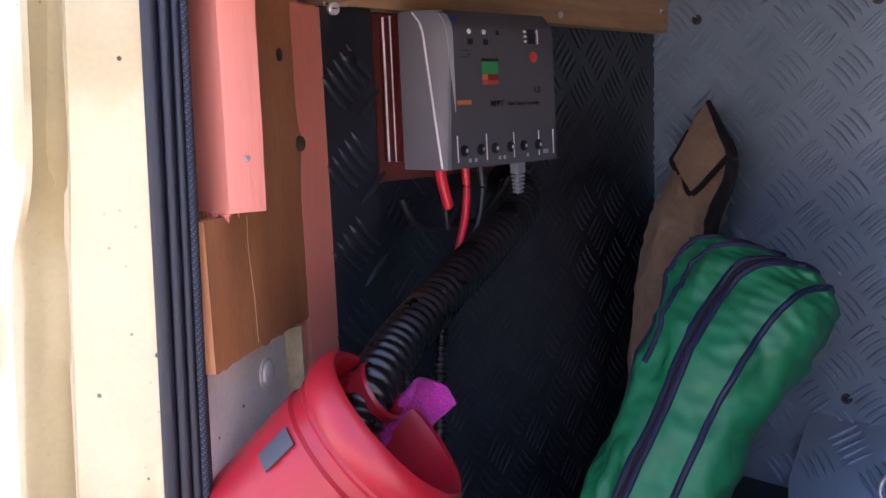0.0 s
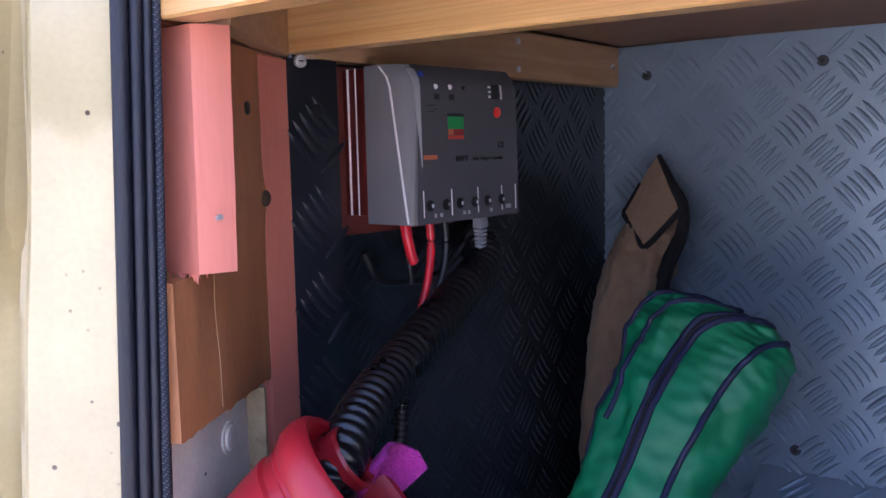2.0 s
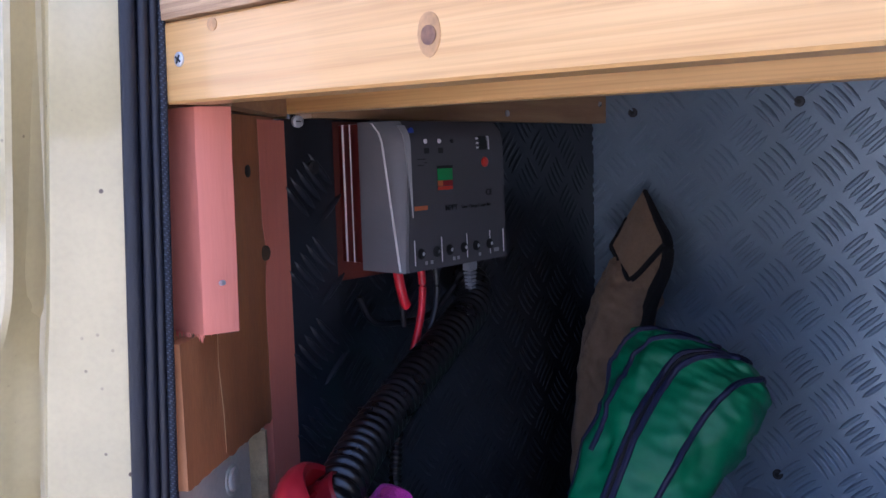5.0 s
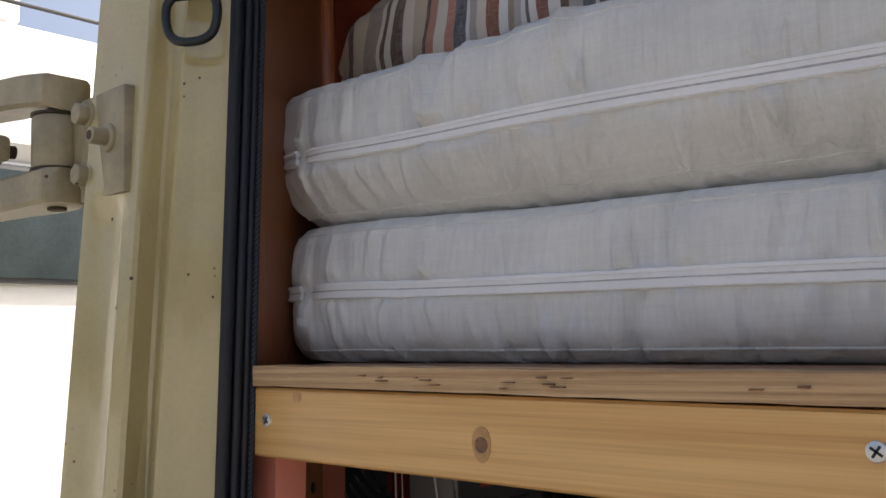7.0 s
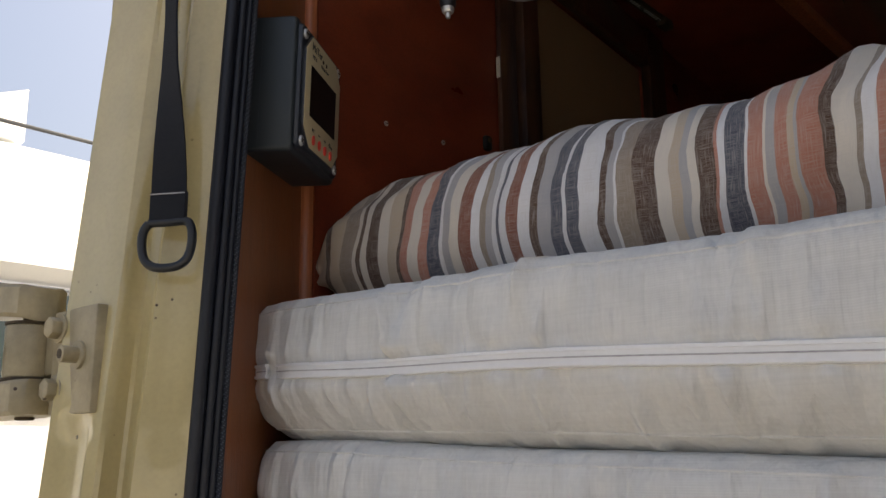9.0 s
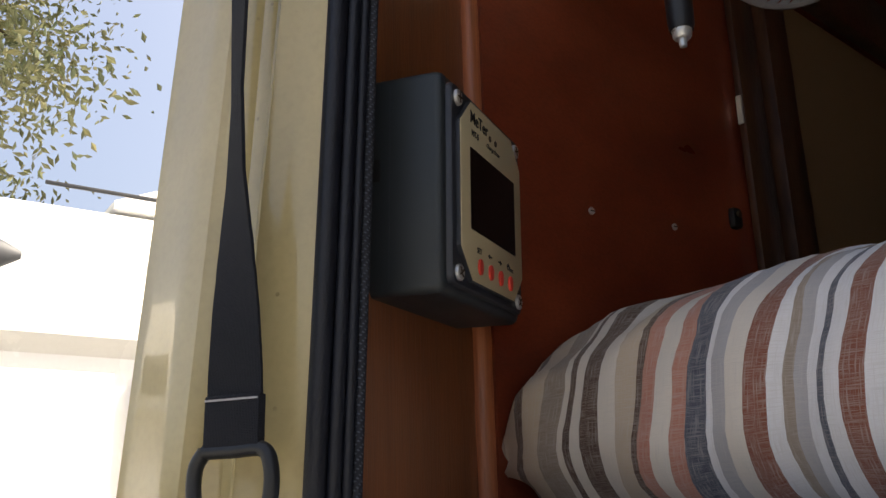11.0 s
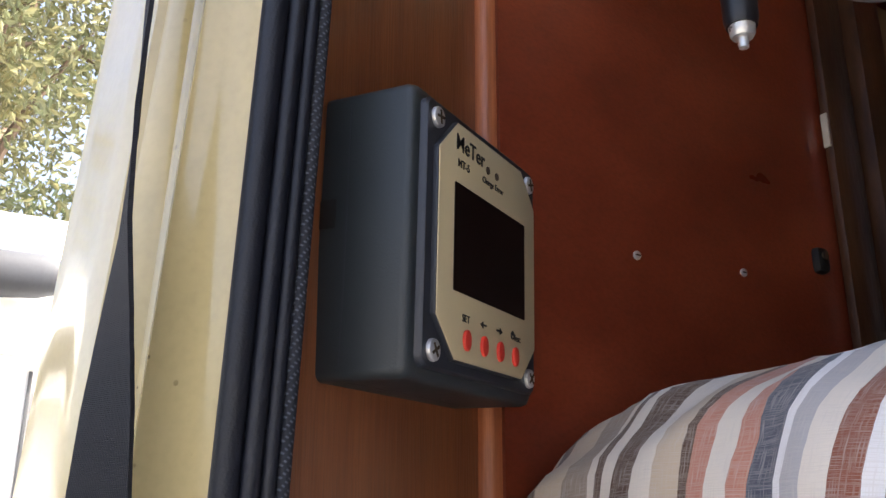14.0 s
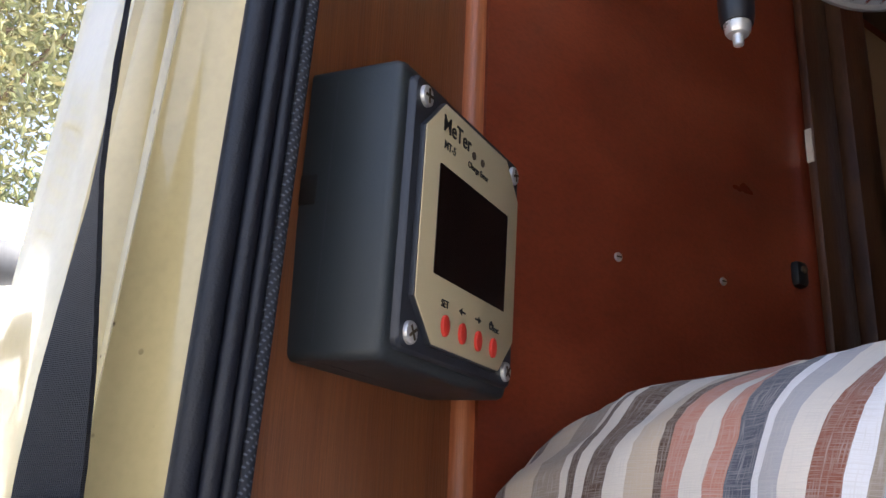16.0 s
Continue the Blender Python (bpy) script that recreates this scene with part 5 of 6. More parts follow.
green_bag, green_at = bag("green_bag", "bright green nylon bag with navy piping standing in the corner",
                          [(-0.372, 0.675, 0.70), (-0.356, 0.71, 0.79), (-0.335, 0.75, 0.875), (-0.317, 0.79, 0.945), (-0.306, 0.82, 0.990), (-0.300, 0.838, 1.016)],
                          lambda u: float(np.interp(u, [0, 0.35, 0.55, 0.72, 0.85, 0.94, 1.0], [0.058, 0.056, 0.062, 0.070, 0.068, 0.052, 0.012])),
                          lambda u: float(np.interp(u, [0, 0.5, 0.75, 0.9, 1.0], [0.050, 0.050, 0.048, 0.036, 0.006])), GREEN, seed=8, folds=1.25, crease=0.009)


def piping(way, r, mat=NAVY, name="piping", lift=0.001):
    """A cord that follows the bag's skin through places given as height along the bag and angle round it."""
    at = smooth_path([(u, q, 0) for u, q in way], 12)
    part(name, tube([green_at(p.x, p.y, lift) for p in at], r, 8), mat, green_bag, "navy piping")


MAIN = ((0.0, 1.80), (0.35, 1.78), (0.62, 1.76), (0.80, 1.62), (0.90, 1.25), (0.945, 0.75), (0.955, 0.30))
piping(MAIN, 0.0034, lift=0.0012)
piping([(u, q - 0.10) for u, q in MAIN], 0.0030, lift=0.0012)
piping([(u, q - 0.05) for u, q in MAIN], 0.0020, BLACK_TAPE, "zip", 0.0022)
piping(((0.0, 1.20), (0.35, 1.20), (0.62, 1.12), (0.78, 0.92), (0.86, 0.55), (0.885, 0.10), (0.88, -0.3)), 0.0030)
piping(((0.46, 2.38), (0.60, 2.30), (0.74, 2.20), (0.88, 1.85), (0.95, 1.30)), 0.0026)
piping(((0.36, 2.75), (0.62, 2.68), (0.80, 2.55), (0.92, 2.25), (0.97, 1.70)), 0.0026)
ring_t = thing("steel_ring", (-0.235, 0.98, 0.74), "bright steel ring lying by the grey plate", "ring")
part("ring", tube([Vector((-0.225 + 0.02 * math.cos(q), 0.975 + 0.004 * math.sin(q), 0.757 + 0.02 * math.sin(q))) for q in np.linspace(0, 2 * math.pi, 30)], 0.0028, 10, up=(0, 1, 0)), STEEL, ring_t)

# ---- remote meter on the pillar lining ----
MW, MH, MD = 0.1100, 0.1110, 0.0415
MM = Matrix.Translation((-0.4012, 0.4076, 1.6727)) @ Matrix.Rotation(radians(2.8), 4, Vector((0.155, 0.97, 0.185)).normalized()) @ Matrix.Rotation(radians(PILLAR_TURN), 4, "Z")   # x along the front, y into the wall, z up
meter = thing("remote_meter", MM @ Matrix.Translation((0, MD, 0)), "blue-grey plastic battery meter with cream front and four red buttons", "meter")
LM = Matrix.Translation((0, -MD, 0))     # the meter's front plane, in its own axes


def rounded(w, h, r, n=5):
    pts = []
    for cx, cz, q0 in ((w - r, h - r, 0), (-w + r, h - r, 90), (-w + r, -h + r, 180), (w - r, -h + r, 270)):
        for k in range(n + 1):
            q = radians(q0 + 90 * k / n)
            pts.append((cx + r * math.cos(q), cz + r * math.sin(q)))
    return pts


w, h = MW / 2, MH / 2
sec = ((0.0, MD, 0.0035), (0.0, 0.0060, 0.0038), (0.0007, 0.0034, 0.0040), (0.0022, 0.0021, 0.0042), (0.0050, 0.0018, 0.0045))
rings = [[LM @ Vector((x, y, z)) for x, z in rounded(w - i, h - i, r)] for i, y, r in sec]
case = part("case", loft(rings), METER_CASE, meter, local=True, angle=45)
part("cable_notch", box((-w - 0.0006, 0.0345, 0.0015), (-w + 0.010, MD + 0.0002, 0.0130), 0.0004, m=LM), BLACK_PRINT, case, "dark cable notch", local=True)
part("base_seam", prism([(x * 1.002, z * 1.002) for x, z in rounded(w, h, 0.006)], 0, 0.0007, m=LM @ pose(0, 0.030, 0, 90, 0, 0)), METER_DARK, case, local=True)
rings = [[LM @ Vector((x, y, z)) for x, z in rounded(w - i, h - i, r)] for i, y, r in ((0.0046, 0.004, 0.004), (0.0046, -0.0002, 0.004), (0.0054, -0.0012, 0.004))]
cover = part("front_cover", loft(rings), METER_DARK, meter, "slate plastic front cover", local=True)


def octagon(w, h, c):
    return [(w, h - c), (w - c, h), (-w + c, h), (-w, h - c), (-w, -h + c), (-w + c, -h), (w - c, -h), (w, -h + c)]


UP = pose(0, 0, 0, 90, 0, 0)       # a prism's x, y become x, z; its height goes towards -y
part("label_bezel", prism(octagon(0.0452, 0.0468, 0.0150), 0.0008, 0.0034, 0.0003, m=LM @ UP), METER_DARK, meter, local=True)
lab = part("front_label", prism(octagon(0.0446, 0.0462, 0.0143), 0.0030, 0.0038, 0.0002, m=LM @ UP), METER_LABEL, meter, "cream front label", local=True)
part("screen", prism(rounded(0.0329, 0.0212, 0.0006, 2), 0.0037, 0.0041, m=LM @ pose(0.0002, 0, 0.0004) @ UP), SCREEN, meter, "dark unlit screen", local=True)
for x in (-0.0216, -0.0068, 0.0080, 0.0228):
    pts = [(0.0028 * math.cos(q), 0.0041 * math.sin(q)) for q in np.linspace(0, 2 * math.pi, 20, endpoint=False)]
    part("button", prism(pts, 0.0036, 0.0052, 0.0006, m=LM @ pose(x, 0, -0.0380) @ UP), RED_BUTTON, meter, "red oval button", local=True)
for x in (-0.0040, 0.0045):
    lamp = part("indicator", cylinder((x, -0.003, 0.0352), (x, -0.0043, 0.0352), 0.0017, 12, 0.0003), BARK, meter, "unlit olive indicator", local=True)
    lamp.matrix_basis = LM
for text, size, x, z in (("MeTer", 0.0092, -0.0322, 0.0352), ("MT-5", 0.0046, -0.0305, 0.0285), ("Charge", 0.0036, -0.0090, 0.0290), ("Error", 0.0036, 0.0028, 0.0290),
                         ("SET", 0.0040, -0.0250, -0.0312), ("/esc", 0.0040, 0.0225, -0.0312)):
    lettering(text, size, LM @ pose(x, -0.0039, z) @ UP, BLACK_PRINT, meter, 0.00015)
for x, s in ((-0.0068, -1), (0.0080, 1)):
    arrow = [(-0.0028 * s, 0.0004), (0.0002 * s, 0.0004), (0.0002 * s, 0.0014), (0.0030 * s, 0.0), (0.0002 * s, -0.0014), (0.0002 * s, -0.0004), (-0.0028 * s, -0.0004)]
    part("arrow_mark", prism(arrow if s > 0 else arrow[::-1], 0.0037, 0.0040, m=LM @ pose(x, 0, -0.0296) @ UP), BLACK_PRINT, meter, local=True)
ring = [Vector((0.0206 + 0.0015 * math.cos(q), -0.0040, -0.0293 + 0.0015 * math.sin(q))) for q in np.linspace(1.9, 7.5, 18)]
bm = tube(ring, 0.0003, 6, up=(0, 1, 0))
box((0.0204, -0.0043, -0.0294), (0.0208, -0.0038, -0.0274), bm=bm)
bm.transform(LM)
part("power_mark", bm, BLACK_PRINT, meter, local=True)
for x in (-0.0430, 0.0430):
    for z in (-0.0445, 0.0440):
        head = part("screw", cylinder((0, 0.002, 0), (0, -0.0030, 0), 0.0042, 20, 0.0009), STEEL, meter, "bright cross-head screw", local=True)
        head.matrix_basis = LM @ pose(x, 0, z, 0, 20 + 900 * x + 300 * z, 0)
        for q in (0, 90):
            part("slot", box((-0.0028, -0.0033, -0.0005), (0.0028, -0.0028, 0.0005), m=pose(0, 0, 0, 0, q, 0)), GRIME_AND_SHADE, head, local=True)
for y, z in ((0.562, 1.719), (0.661, 1.726)):
    at = Vector((wall_x(y), y, z))
    sc = thing("screw", at, "small dull screw in the red-brown wall", "screw", "screws in the red-brown wall")
    part("head", cylinder(at - Vector((0.001, 0, 0)), at + Vector((0.0014, 0, 0)), 0.0028, 14, 0.0005), STEEL, sc)
    part("slot", box(at + Vector((0.0012, -0.0018, -0.0004)), at + Vector((0.0017, 0.0018, 0.0004))), GRIME_AND_SHADE, sc)

# ---- hinge and strap at the jamb ----
hinge = thing("door_hinge", (-0.47, 0.279, 1.456), "cream-painted heavy door hinge with bolts", "hinge")
part("plate", box((-0.508, 0.2500, 1.4185), (-0.445, 0.2610, 1.4935), 0.0015), HINGE, hinge)
part("packing", box((-0.500, 0.2612, 1.4150), (-0.470, 0.2850, 1.4910), 0.001), HINGE, hinge, "cream-painted packing piece")
# dark strip that puts the shadow gap beside the plate into colour
part("shadow_gap", box((-0.4690, 0.2605, 1.4195), (-0.4465, 0.2635, 1.4925), 0.0005), GRIME_AND_SHADE, hinge, "dark strip in place of the shadow behind the plate's edge")


def bolt(x, z, r, stud=False):
    b = part("bolt", cylinder((x, 0.2505, z), (x, 0.2475, z), r * 1.35, 20, 0.0006), HINGE, hinge, "cream-painted bolt")
    if stud:
        part("stud", cylinder((x, 0.2480, z), (x, 0.2360, z), r * 0.8, 18, 0.0008), HINGE, b)
        part("stud_hole", cylinder((x, 0.2362, z), (x, 0.2356, z), r * 0.45, 14), GRIME_AND_SHADE, b)
    else:
        part("hex_head", cylinder((x, 0.2478, z), (x, 0.2400, z), r, 6, 0.0008), HINGE, b)


bolt(-0.496, 1.4805, 0.0080)
bolt(-0.496, 1.4365, 0.0080)
bolt(-0.466, 1.4590, 0.0075, True)
KX, KY = -0.540, 0.248
part("knuckle", cylinder((KX, KY, 1.4465), (KX, KY, 1.4870), 0.0185, 28, 0.003), HINGE, hinge)
part("knuckle_web", box((-0.530, 0.2515, 1.4480), (-0.4985, 0.2640, 1.4855), 0.003), HINGE, hinge)
part("pin", cylinder((KX, KY, 1.4165), (KX, KY, 1.5160), 0.0070, 16, 0.001), GRIME_AND_SHADE, hinge, "grimy steel hinge pin")


def arm(z0, z1, rise, name):
    rings = []
    for k, (x, y, half) in enumerate(((-0.519, 0.247, 0.010), (-0.524, 0.247, 0.018), (-0.540, 0.246, 0.0205), (-0.560, 0.242, 0.020), (-0.590, 0.234, 0.017), (-0.64, 0.222, 0.016), (-0.74, 0.20, 0.015))):
        up = rise * (k / 6)
        rings.append([Vector(p) for p in ((x, y - half, z0 + 0.003 + up), (x, y - half + 0.003, z0 + up), (x, y + half - 0.003, z0 + up), (x, y + half, z0 + 0.003 + up),
                                          (x, y + half, z1 - 0.003 + up), (x, y + half - 0.003, z1 + up), (x, y - half + 0.003, z1 + up), (x, y - half, z1 - 0.003 + up))])
    return part(name, loft(rings), HINGE, hinge)


arm(1.4880, 1.5130, 0.012, "upper_arm")
arm(1.4200, 1.4455, -0.004, "lower_arm")
part("washer", cylinder((KX, KY, 1.4865), (KX, KY, 1.4885), 0.0192, 24), GRIME_AND_SHADE, hinge, "dark grimy washer")
part("washer", cylinder((KX, KY, 1.4450), (KX, KY, 1.4470), 0.0192, 24), GRIME_AND_SHADE, hinge, "dark grimy washer")
link = part("check_link", box((-0.70, 0.205, 1.4560), (-0.572, 0.228, 1.4760), 0.004, m=Matrix.Translation((-0.57, 0.23, 0)) @ pose(0, 0, 0, 0, 0, 8) @ Matrix.Translation((0.57, -0.23, 0))), HINGE, hinge)
for x in (-0.585, -0.612):
    part("link_pin", cylinder((x, 0.195, 1.466), (x, 0.235, 1.466), 0.0052, 16, 0.0005), GRIME_AND_SHADE, link)

strap = thing("hanging_strap", (-0.390, 0.2685, 1.5), "black webbing strap with a plastic ring over the jamb", "strap")
rings = []
for z, x, half, tw in ((2.29, -0.416, 0.0110, -0.3), (1.95, -0.416, 0.0110, -0.4), (1.84, -0.416, 0.0110, -0.45), (1.77, -0.415, 0.0110, -0.60), (1.70, -0.413, 0.0110, -0.75), (1.66, -0.411, 0.0112, -0.62),
                       (1.63, -0.408, 0.0116, -0.35), (1.60, -0.405, 0.0122, -0.1), (1.575, -0.403, 0.0126, 0.02), (1.558, -0.402, 0.0126, 0.05), (1.545, -0.402, 0.0125, 0.05)):
    side = Vector((math.cos(tw + 0.55), math.sin(tw + 0.55), 0))
    nn = Vector((side.y, -side.x, 0))
    c = Vector((x + 0.012, 0.2680, z))
    rings.append([c + side * half + nn * 0.0008, c + side * half - nn * 0.0008, c - side * half - nn * 0.0008, c - side * half + nn * 0.0008])
fine = []
for a, b in zip(rings, rings[1:]):
    for k in range(6):
        fine.append([p.lerp(q, k / 6) + Vector((0.0005 * noise.noise((p.z * 50 + k, 0, 0)), 0, 0)) for p, q in zip(a, b)])
fine.append(rings[-1])
part("webbing", loft(fine), WEBBING, strap)
SM = pose(-0.390, 0.2680, 1.546, 0, 0, 32)
part("stitched_fold", box((-0.0130, -0.0026, -0.004), (0.0130, 0.0026, 0.0195), 0.0008, m=SM), WEBBING, strap)
part("stitching", box((-0.0125, -0.0030, 0.0172), (0.0125, -0.0024, 0.0180), m=SM), GREY_LINE, strap, "pale stitching")
loop = [SM @ Vector((x, 0, z)) for x, z in ((-0.0135, -0.002), (-0.0175, -0.008), (-0.0180, -0.018), (-0.0150, -0.028), (-0.0070, -0.033), (0.0070, -0.033), (0.0150, -0.028), (0.0180, -0.018), (0.0175, -0.008), (0.0135, -0.002), (0.0, -0.002), (-0.0135, -0.002))]
part("ring", tube(smooth_path(loop, 6), 0.0031, 10, up=(0.53, -0.85, 0)), RING, strap, "black plastic ring")

# ---- fan and plug hanging by the side wall ----
fan = thing("clip_fan", (-0.47, 0.545, 1.93), "small fan with a chrome cage and blue blades", "fan")
FD = Vector((0.62, -0.55, -0.45)).normalized()
FM = Matrix.Translation((-0.310, 0.578, 1.859)) @ FD.to_track_quat("Z", "Y").to_matrix().to_4x4() @ Matrix.Scale(0.80, 4)
R = 0.062
cage = part("cage", tube([FM @ Vector((R * math.cos(q), R * math.sin(q), 0)) for q in np.linspace(0, 2 * math.pi, 60)], 0.0030, 8, up=tuple(FD)), CASE, fan, "grey round cage rim")
for k in range(44):
    q = 2 * math.pi * k / 44
    pts = [FM @ Vector((r * math.cos(q + tw), r * math.sin(q + tw), hh)) for r, hh, tw in ((R, 0.0, 0), (R * 0.93, 0.014, 0.03), (R * 0.7, 0.020, 0.10), (R * 0.4, 0.023, 0.2), (R * 0.2, 0.024, 0.3))]
    part("cage_wire", tube(pts, 0.0007, 5), CHROME, cage)
part("cage_hub", cylinder(FM @ Vector((0, 0, 0.020)), FM @ Vector((0, 0, 0.027)), R * 0.26, 24, 0.002), IVORY, fan)
for k in range(4):
    def blade(u, v, k=k):
        q = 2 * math.pi * k / 4 + (u - 0.5) * 1.15 + 0.3 * v
        r = 0.012 + 0.043 * v
        return FM @ Vector((r * math.cos(q), r * math.sin(q), 0.002 + 0.014 * (u - 0.5)))
    sheet(blade, 8, 8, 0.0012, FAN_BLUE, fan, "blade")
part("motor", lathe([(0.0, -0.060), (0.020, -0.060), (0.027, -0.052), (0.030, -0.02), (0.030, -0.008), (0.012, -0.006), (0.0, -0.006)], FM, 28), IVORY, fan)
for q in (0.6, 2.2, 3.7, 5.3):
    part("rear_wire", tube([FM @ Vector((R * math.cos(q), R * math.sin(q), 0)), FM @ Vector((R * 0.8 * math.cos(q), R * 0.8 * math.sin(q), -0.014)), FM @ Vector((0.026 * math.cos(q), 0.026 * math.sin(q), -0.02))], 0.0012, 6), CHROME, fan)
arm_top = FM @ Vector((0, 0, -0.045))
part("neck", tube(smooth_path([arm_top, arm_top + Vector((-0.02, 0.01, 0.02)), Vector((-0.415, 0.59, 1.935)), Vector((-0.452, 0.55, 1.930))], 8), 0.007, 12), IVORY, fan)
part("mount", lathe([(0.0, 0.0), (0.030, 0.0), (0.034, 0.006), (0.030, 0.026), (0.020, 0.034), (0.0, 0.036)], Matrix.Translation((wall_x(0.545) + 0.0005, 0.545, 1.930)) @ pose(0, 0, 0, 0, 90, -6), 28), IVORY, fan, "ivory wall mount")
plug_t = thing("lighter_plug", (-0.327, 0.488, 1.755), "black vehicle lighter plug hanging tip down on its cable", "plug")
PX = Matrix.Translation((-0.327, 0.488, 1.7545)) @ Matrix.Scale(0.84, 4)
part("tip", lathe([(0.0, 0.0), (0.0024, 0.0006), (0.0028, 0.003), (0.0028, 0.006), (0.0052, 0.0062), (0.0062, 0.008), (0.0066, 0.0125), (0.0, 0.0125)], PX, 24), STEEL, plug_t, "steel tip and collar")
part("body", lathe([(0.0, 0.0120), (0.0076, 0.0120), (0.0086, 0.016), (0.0092, 0.045), (0.0105, 0.060), (0.0100, 0.085), (0.0075, 0.094), (0.0, 0.096)], PX, 24), CABLE_BLACK, plug_t)
part("spring_contact", box((0.0085, -0.002, 0.040), (0.0115, 0.002, 0.062), 0.001, m=PX), STEEL, plug_t)
part("cord", tube(smooth_path([PX @ Vector((0, 0, 0.09)), (-0.330, 0.49, 1.90), (-0.36, 0.52, 1.985), (-0.415, 0.58, 2.01), (-0.45, 0.60, 1.99), (-0.44, 0.63, 1.95)], 10), 0.0024, 8), CABLE_BLACK, plug_t)
rail = thing("metal_strip", (-0.50, 1.1, 2.095), "thin perforated metal strip under the overhead cupboard", "strip")
bm = box((-0.512, 0.93, 2.092), (-0.498, 1.235, 2.0995), 0.001)
part("strip", bm, GRIME_AND_SHADE, rail)
bm = None
for y in np.arange(0.94, 1.225, 0.0075):
    bm = box((-0.508, y, 2.0905), (-0.502, y + 0.004, 2.0925), 0.0006, bm=bm)
tagged(part("studs", bm, STEEL, rail), kind="stuff")
part("end_clip", box((-0.514, 1.232, 2.084), (-0.496, 1.262, 2.0995), 0.003), GRIME_AND_SHADE, rail)

# ---- outside: ground, a white camper alongside, a tree ----
bm = bmesh.new()
bmesh.ops.create_grid(bm, x_segments=40, y_segments=40, size=400)
solid("ground", bm, GRAVEL, "pale gravel and dust ground in the sun", "ground", "structure")

cx = -4.2
camper = thing("camper_van", (cx - 1.0, 1.0, 0.0), "white camper van with dark windows parked alongside", "camper van")
rings = []
for y in (-3.2, -3.1, 0.62, 0.64, 3.6, 3.7):
    s = 0.06 if y in (-3.2, 3.7) else 0.0
    rings.append([Vector(p) for p in ((cx - s, y, 0.45), (cx, y, 1.2), (cx - 0.01, y, 2.22), (cx + 0.05, y, 2.30), (cx + 0.05, y, 2.42), (cx - 0.06, y, 2.46), (cx - 0.10, y, 2.80), (cx - 0.16, y, 2.95 - s), (cx - 0.5, y, 3.05 - s),
                                      (cx - 2.0, y, 3.05 - s), (cx - 2.15, y, 2.9), (cx - 2.15, y, 0.45))])
part("body", loft(rings), WHITE_GEL, camper, angle=30)
rings = []
for y, r in ((-2.9, 0.02), (-2.85, 0.10), (-1.0, 0.095), (0.2, 0.090), (0.55, 0.080), (0.70, 0.05), (0.78, 0.015)):
    rings.append([Vector((cx + 0.02 + r * 0.8 * math.cos(q), y, 2.60 + 0.05 * y + r * 1.25 * math.sin(q))) for q in np.linspace(0, 2 * math.pi, 24, endpoint=False)])
part("rolled_awning", loft(rings), AWNING, camper, "dark grey rolled awning")
part("gutter", box((cx + 0.045, -3.1, 2.27), (cx + 0.075, 0.66, 2.30), 0.008), WHITE_GEL, camper)


def camper_window(y0, y1, z0, z1, stay=False):
    mid = Vector((cx, (y0 + y1) / 2, (z0 + z1) / 2))
    m = Matrix.Translation(mid) @ Matrix.Rotation(radians(90), 4, "Z")
    ww, hh = (y1 - y0) / 2, (z1 - z0) / 2
    fr = part("window_frame", prism(rounded(ww, hh, 0.09), -0.01, 0.025, 0.004, m=m @ UP), TRIM_GREY, camper, "dark rubber window frame")
    part("pane", prism(rounded(ww - 0.025, hh - 0.025, 0.075), 0.02, 0.031, m=m @ UP), TINT, fr, "dark tinted pane")
    if stay:
        part("window_stay", cylinder((cx + 0.05, y0 + 0.20, z1 - 0.06), (cx + 0.08, y0 + 0.08, z0 + 0.16), 0.008, 10), WHITE_GEL, fr, "white window stay")
        part("stay_knob", cylinder((cx + 0.06, y0 + 0.08, z0 + 0.145), (cx + 0.10, y0 + 0.08, z0 + 0.145), 0.03, 12, 0.004), BLACK_PRINT, fr, "black stay knob")


camper_window(-0.75, 0.41, 1.25, 2.06)
camper_window(1.33, 2.35, 1.64, 2.20, True)
part("side_strip", box((cx - 0.001, 0.85, 2.99), (cx + 0.012, 3.6, 3.01), 0.004, m=Matrix.Identity(4)), TRIM_GREY, camper)
part("panel_joint", box((cx - 0.005, 0.57, 0.6), (cx + 0.004, 0.585, 2.22), 0.001), TRIM_GREY, camper)
part("roof_hatch", loft([[Vector((cx - 0.35 - a, y, 3.05)), Vector((cx - 0.35 - a, y, 3.05 + hh)), Vector((cx - 0.85, y, 3.07)), Vector((cx - 0.85, y, 3.05))] for y, hh, a in ((1.25, 0.04, 0), (1.85, 0.30, 0.02))]), WHITE_GEL, camper, "white tilted roof hatch")
for y in (-2.2, 2.6):
    wheel = part("wheel", cylinder((cx - 0.24, y, 0.34), (cx - 0.01, y, 0.34), 0.34, 32, 0.04), RUBBER, camper, "black tyre")
    part("rim", cylinder((cx - 0.03, y, 0.34), (cx + 0.002, y, 0.34), 0.19, 24, 0.01), STEEL, wheel)
part("door", box((cx - 0.002, 0.60, 0.6), (cx + 0.008, 1.22, 2.15), 0.003), WHITE_GEL, camper)


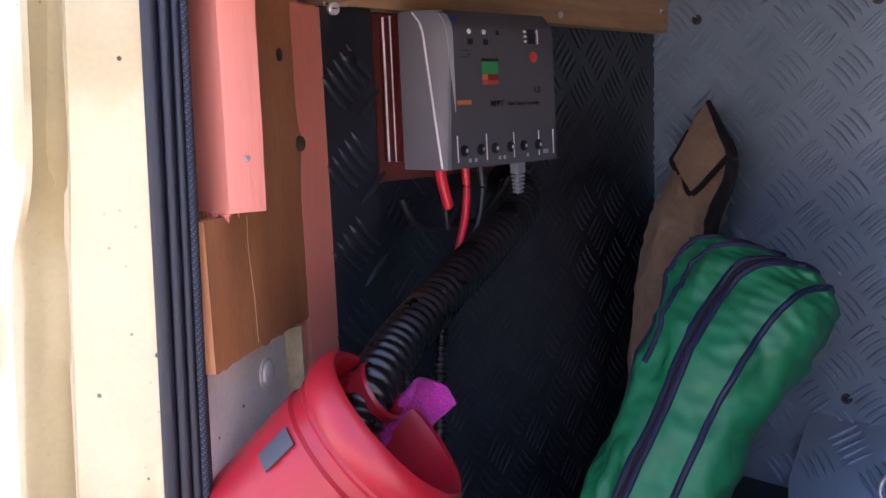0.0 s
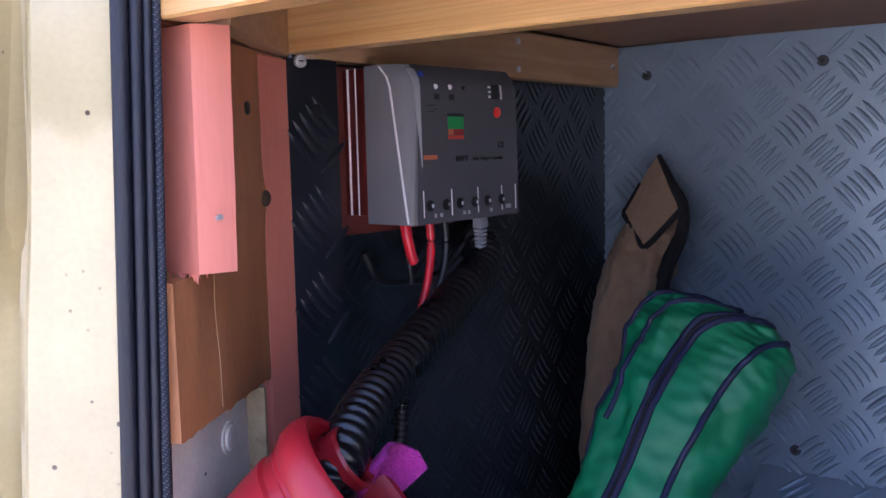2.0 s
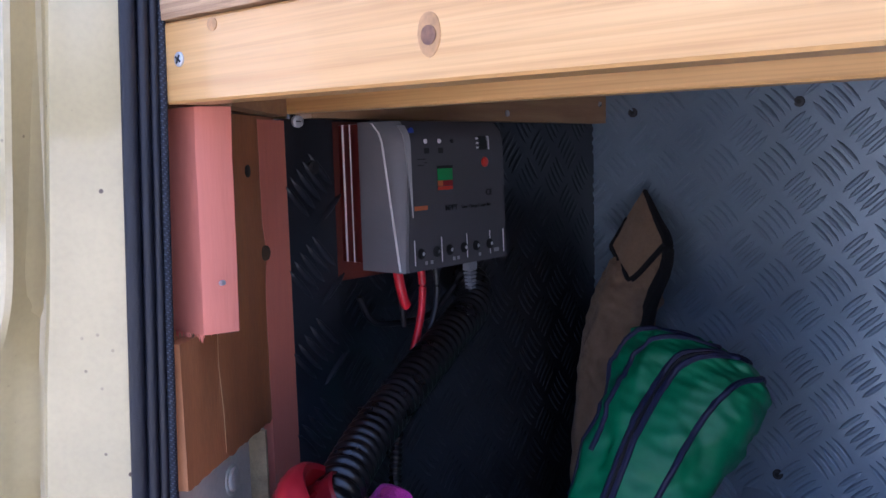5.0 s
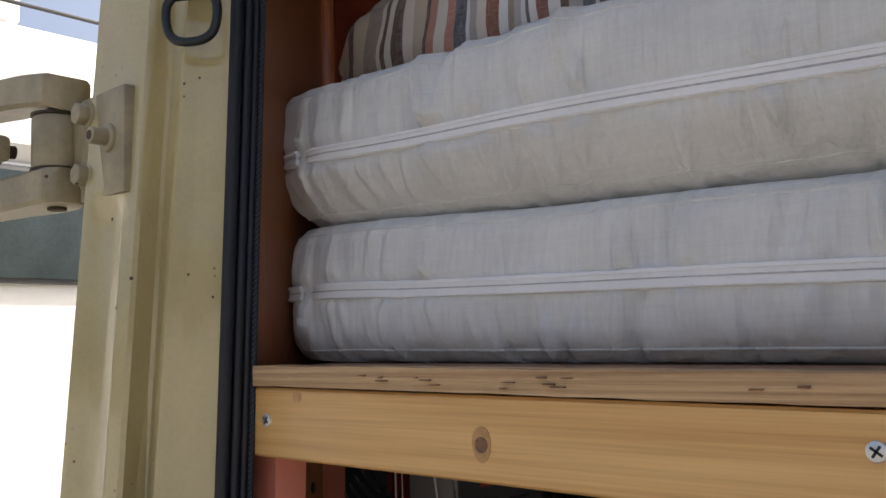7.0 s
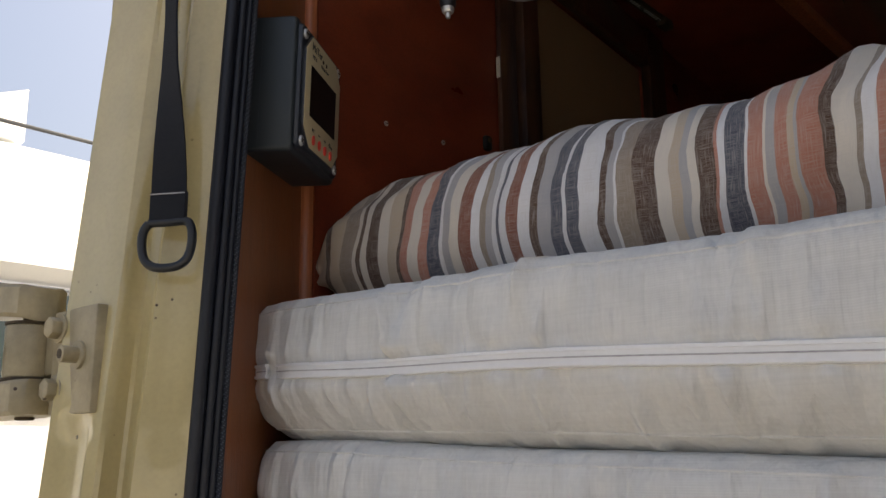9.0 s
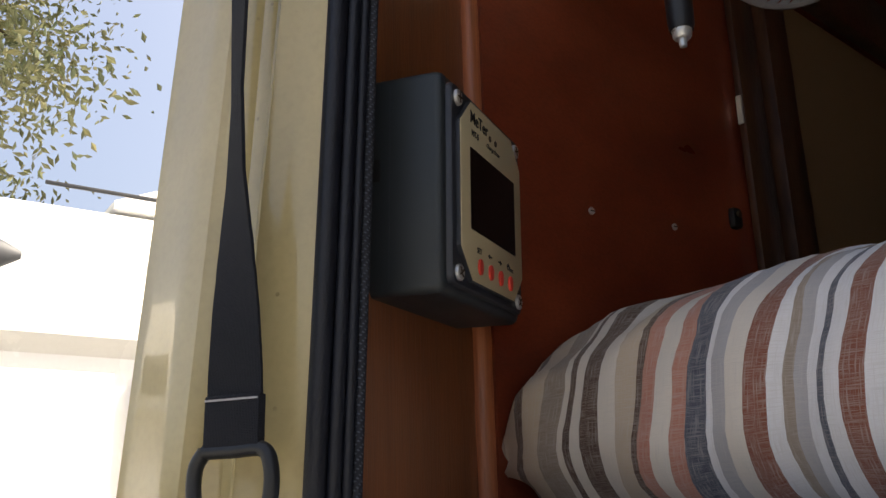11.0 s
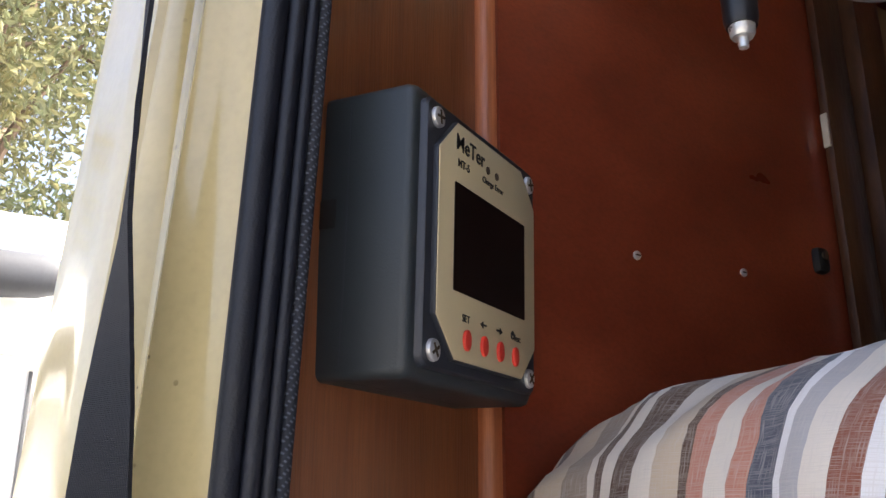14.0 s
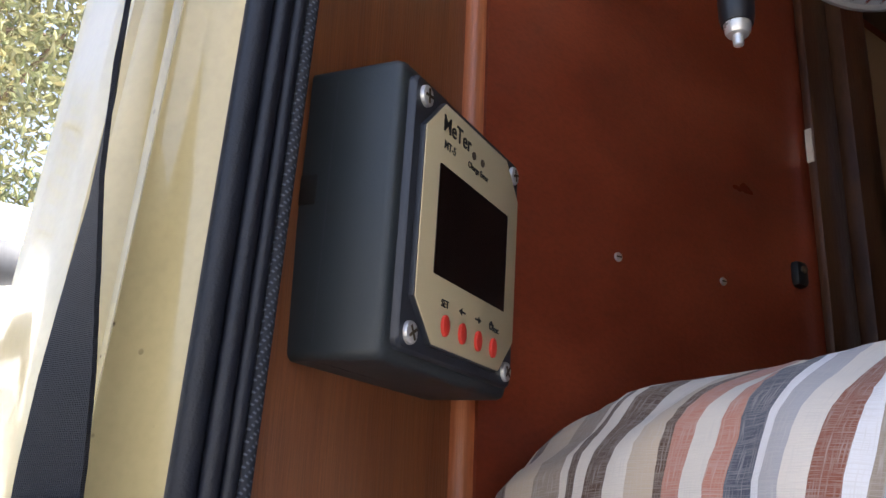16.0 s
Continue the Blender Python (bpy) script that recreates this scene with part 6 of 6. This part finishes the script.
def tree(name, base, height, spread, seed, leaves, label):
    rnd = random.Random(seed)
    base = Vector(base)
    t = thing(name, base, label, "tree")
    trunk = smooth_path([base, base + Vector((0.2, 0.1, height * 0.25)), base + Vector((0.0, 0.3, height * 0.5)), base + Vector((0.3, 0.2, height * 0.8))], 8)
    part("trunk", tube(trunk, lambda u: 0.26 * (1 - u) + 0.05, 12), BARK, t)
    clumps = []
    for k in range(26):
        q = rnd.uniform(0, 2 * math.pi)
        z0 = height * rnd.uniform(0.28, 0.7)
        start = base + Vector((0.1, 0.2, z0))
        end = base + Vector((spread * rnd.uniform(0.4, 1) * math.cos(q), spread * rnd.uniform(0.4, 1) * math.sin(q), min(height, z0 + height * rnd.uniform(0.0, 0.32))))
        mid = start.lerp(end, 0.5) + Vector((0, 0, 0.4))
        part("limb", tube(smooth_path([start, mid, end], 5), lambda u: 0.08 * (1 - u) + 0.012, 7), BARK, t)
        clumps += [end, mid.lerp(end, 0.4), mid + Vector((rnd.gauss(0, 0.6), rnd.gauss(0, 0.6), rnd.gauss(0, 0.5)))]
    verts, faces = [], []
    for k in range(leaves):
        c = rnd.choice(clumps) + Vector((rnd.gauss(0, 0.34), rnd.gauss(0, 0.34), rnd.gauss(0, 0.28)))
        a = Vector((rnd.gauss(0, 1), rnd.gauss(0, 1), rnd.gauss(0, 1) - 0.6)).normalized()
        b = a.orthogonal().normalized()
        n = a.cross(b)
        s = rnd.uniform(0.03, 0.065)
        at = len(verts)
        verts += [c - a * s, c + b * s * 0.4 + n * s * 0.15, c + a * s, c - b * s * 0.4 + n * s * 0.15]
        faces += [(at, at + 1, at + 2), (at, at + 2, at + 3)]
    me = bpy.data.meshes.new("crown")
    me.from_pydata(verts, [], faces)
    bm = bmesh.new()
    bm.from_mesh(me)
    bpy.data.meshes.remove(me)
    tagged(part("crown", bm, LEAF, t, smooth=False), kind="stuff")


tree("tree", (-9.5, -0.3, 0), 11.5, 3.5, 4, 30000, "tall tree with olive and russet leaves behind the camper")
tree("tree", (-12.5, -5.0, 0), 12.0, 3.8, 7, 12000, "tall leafy tree with olive leaves further back")
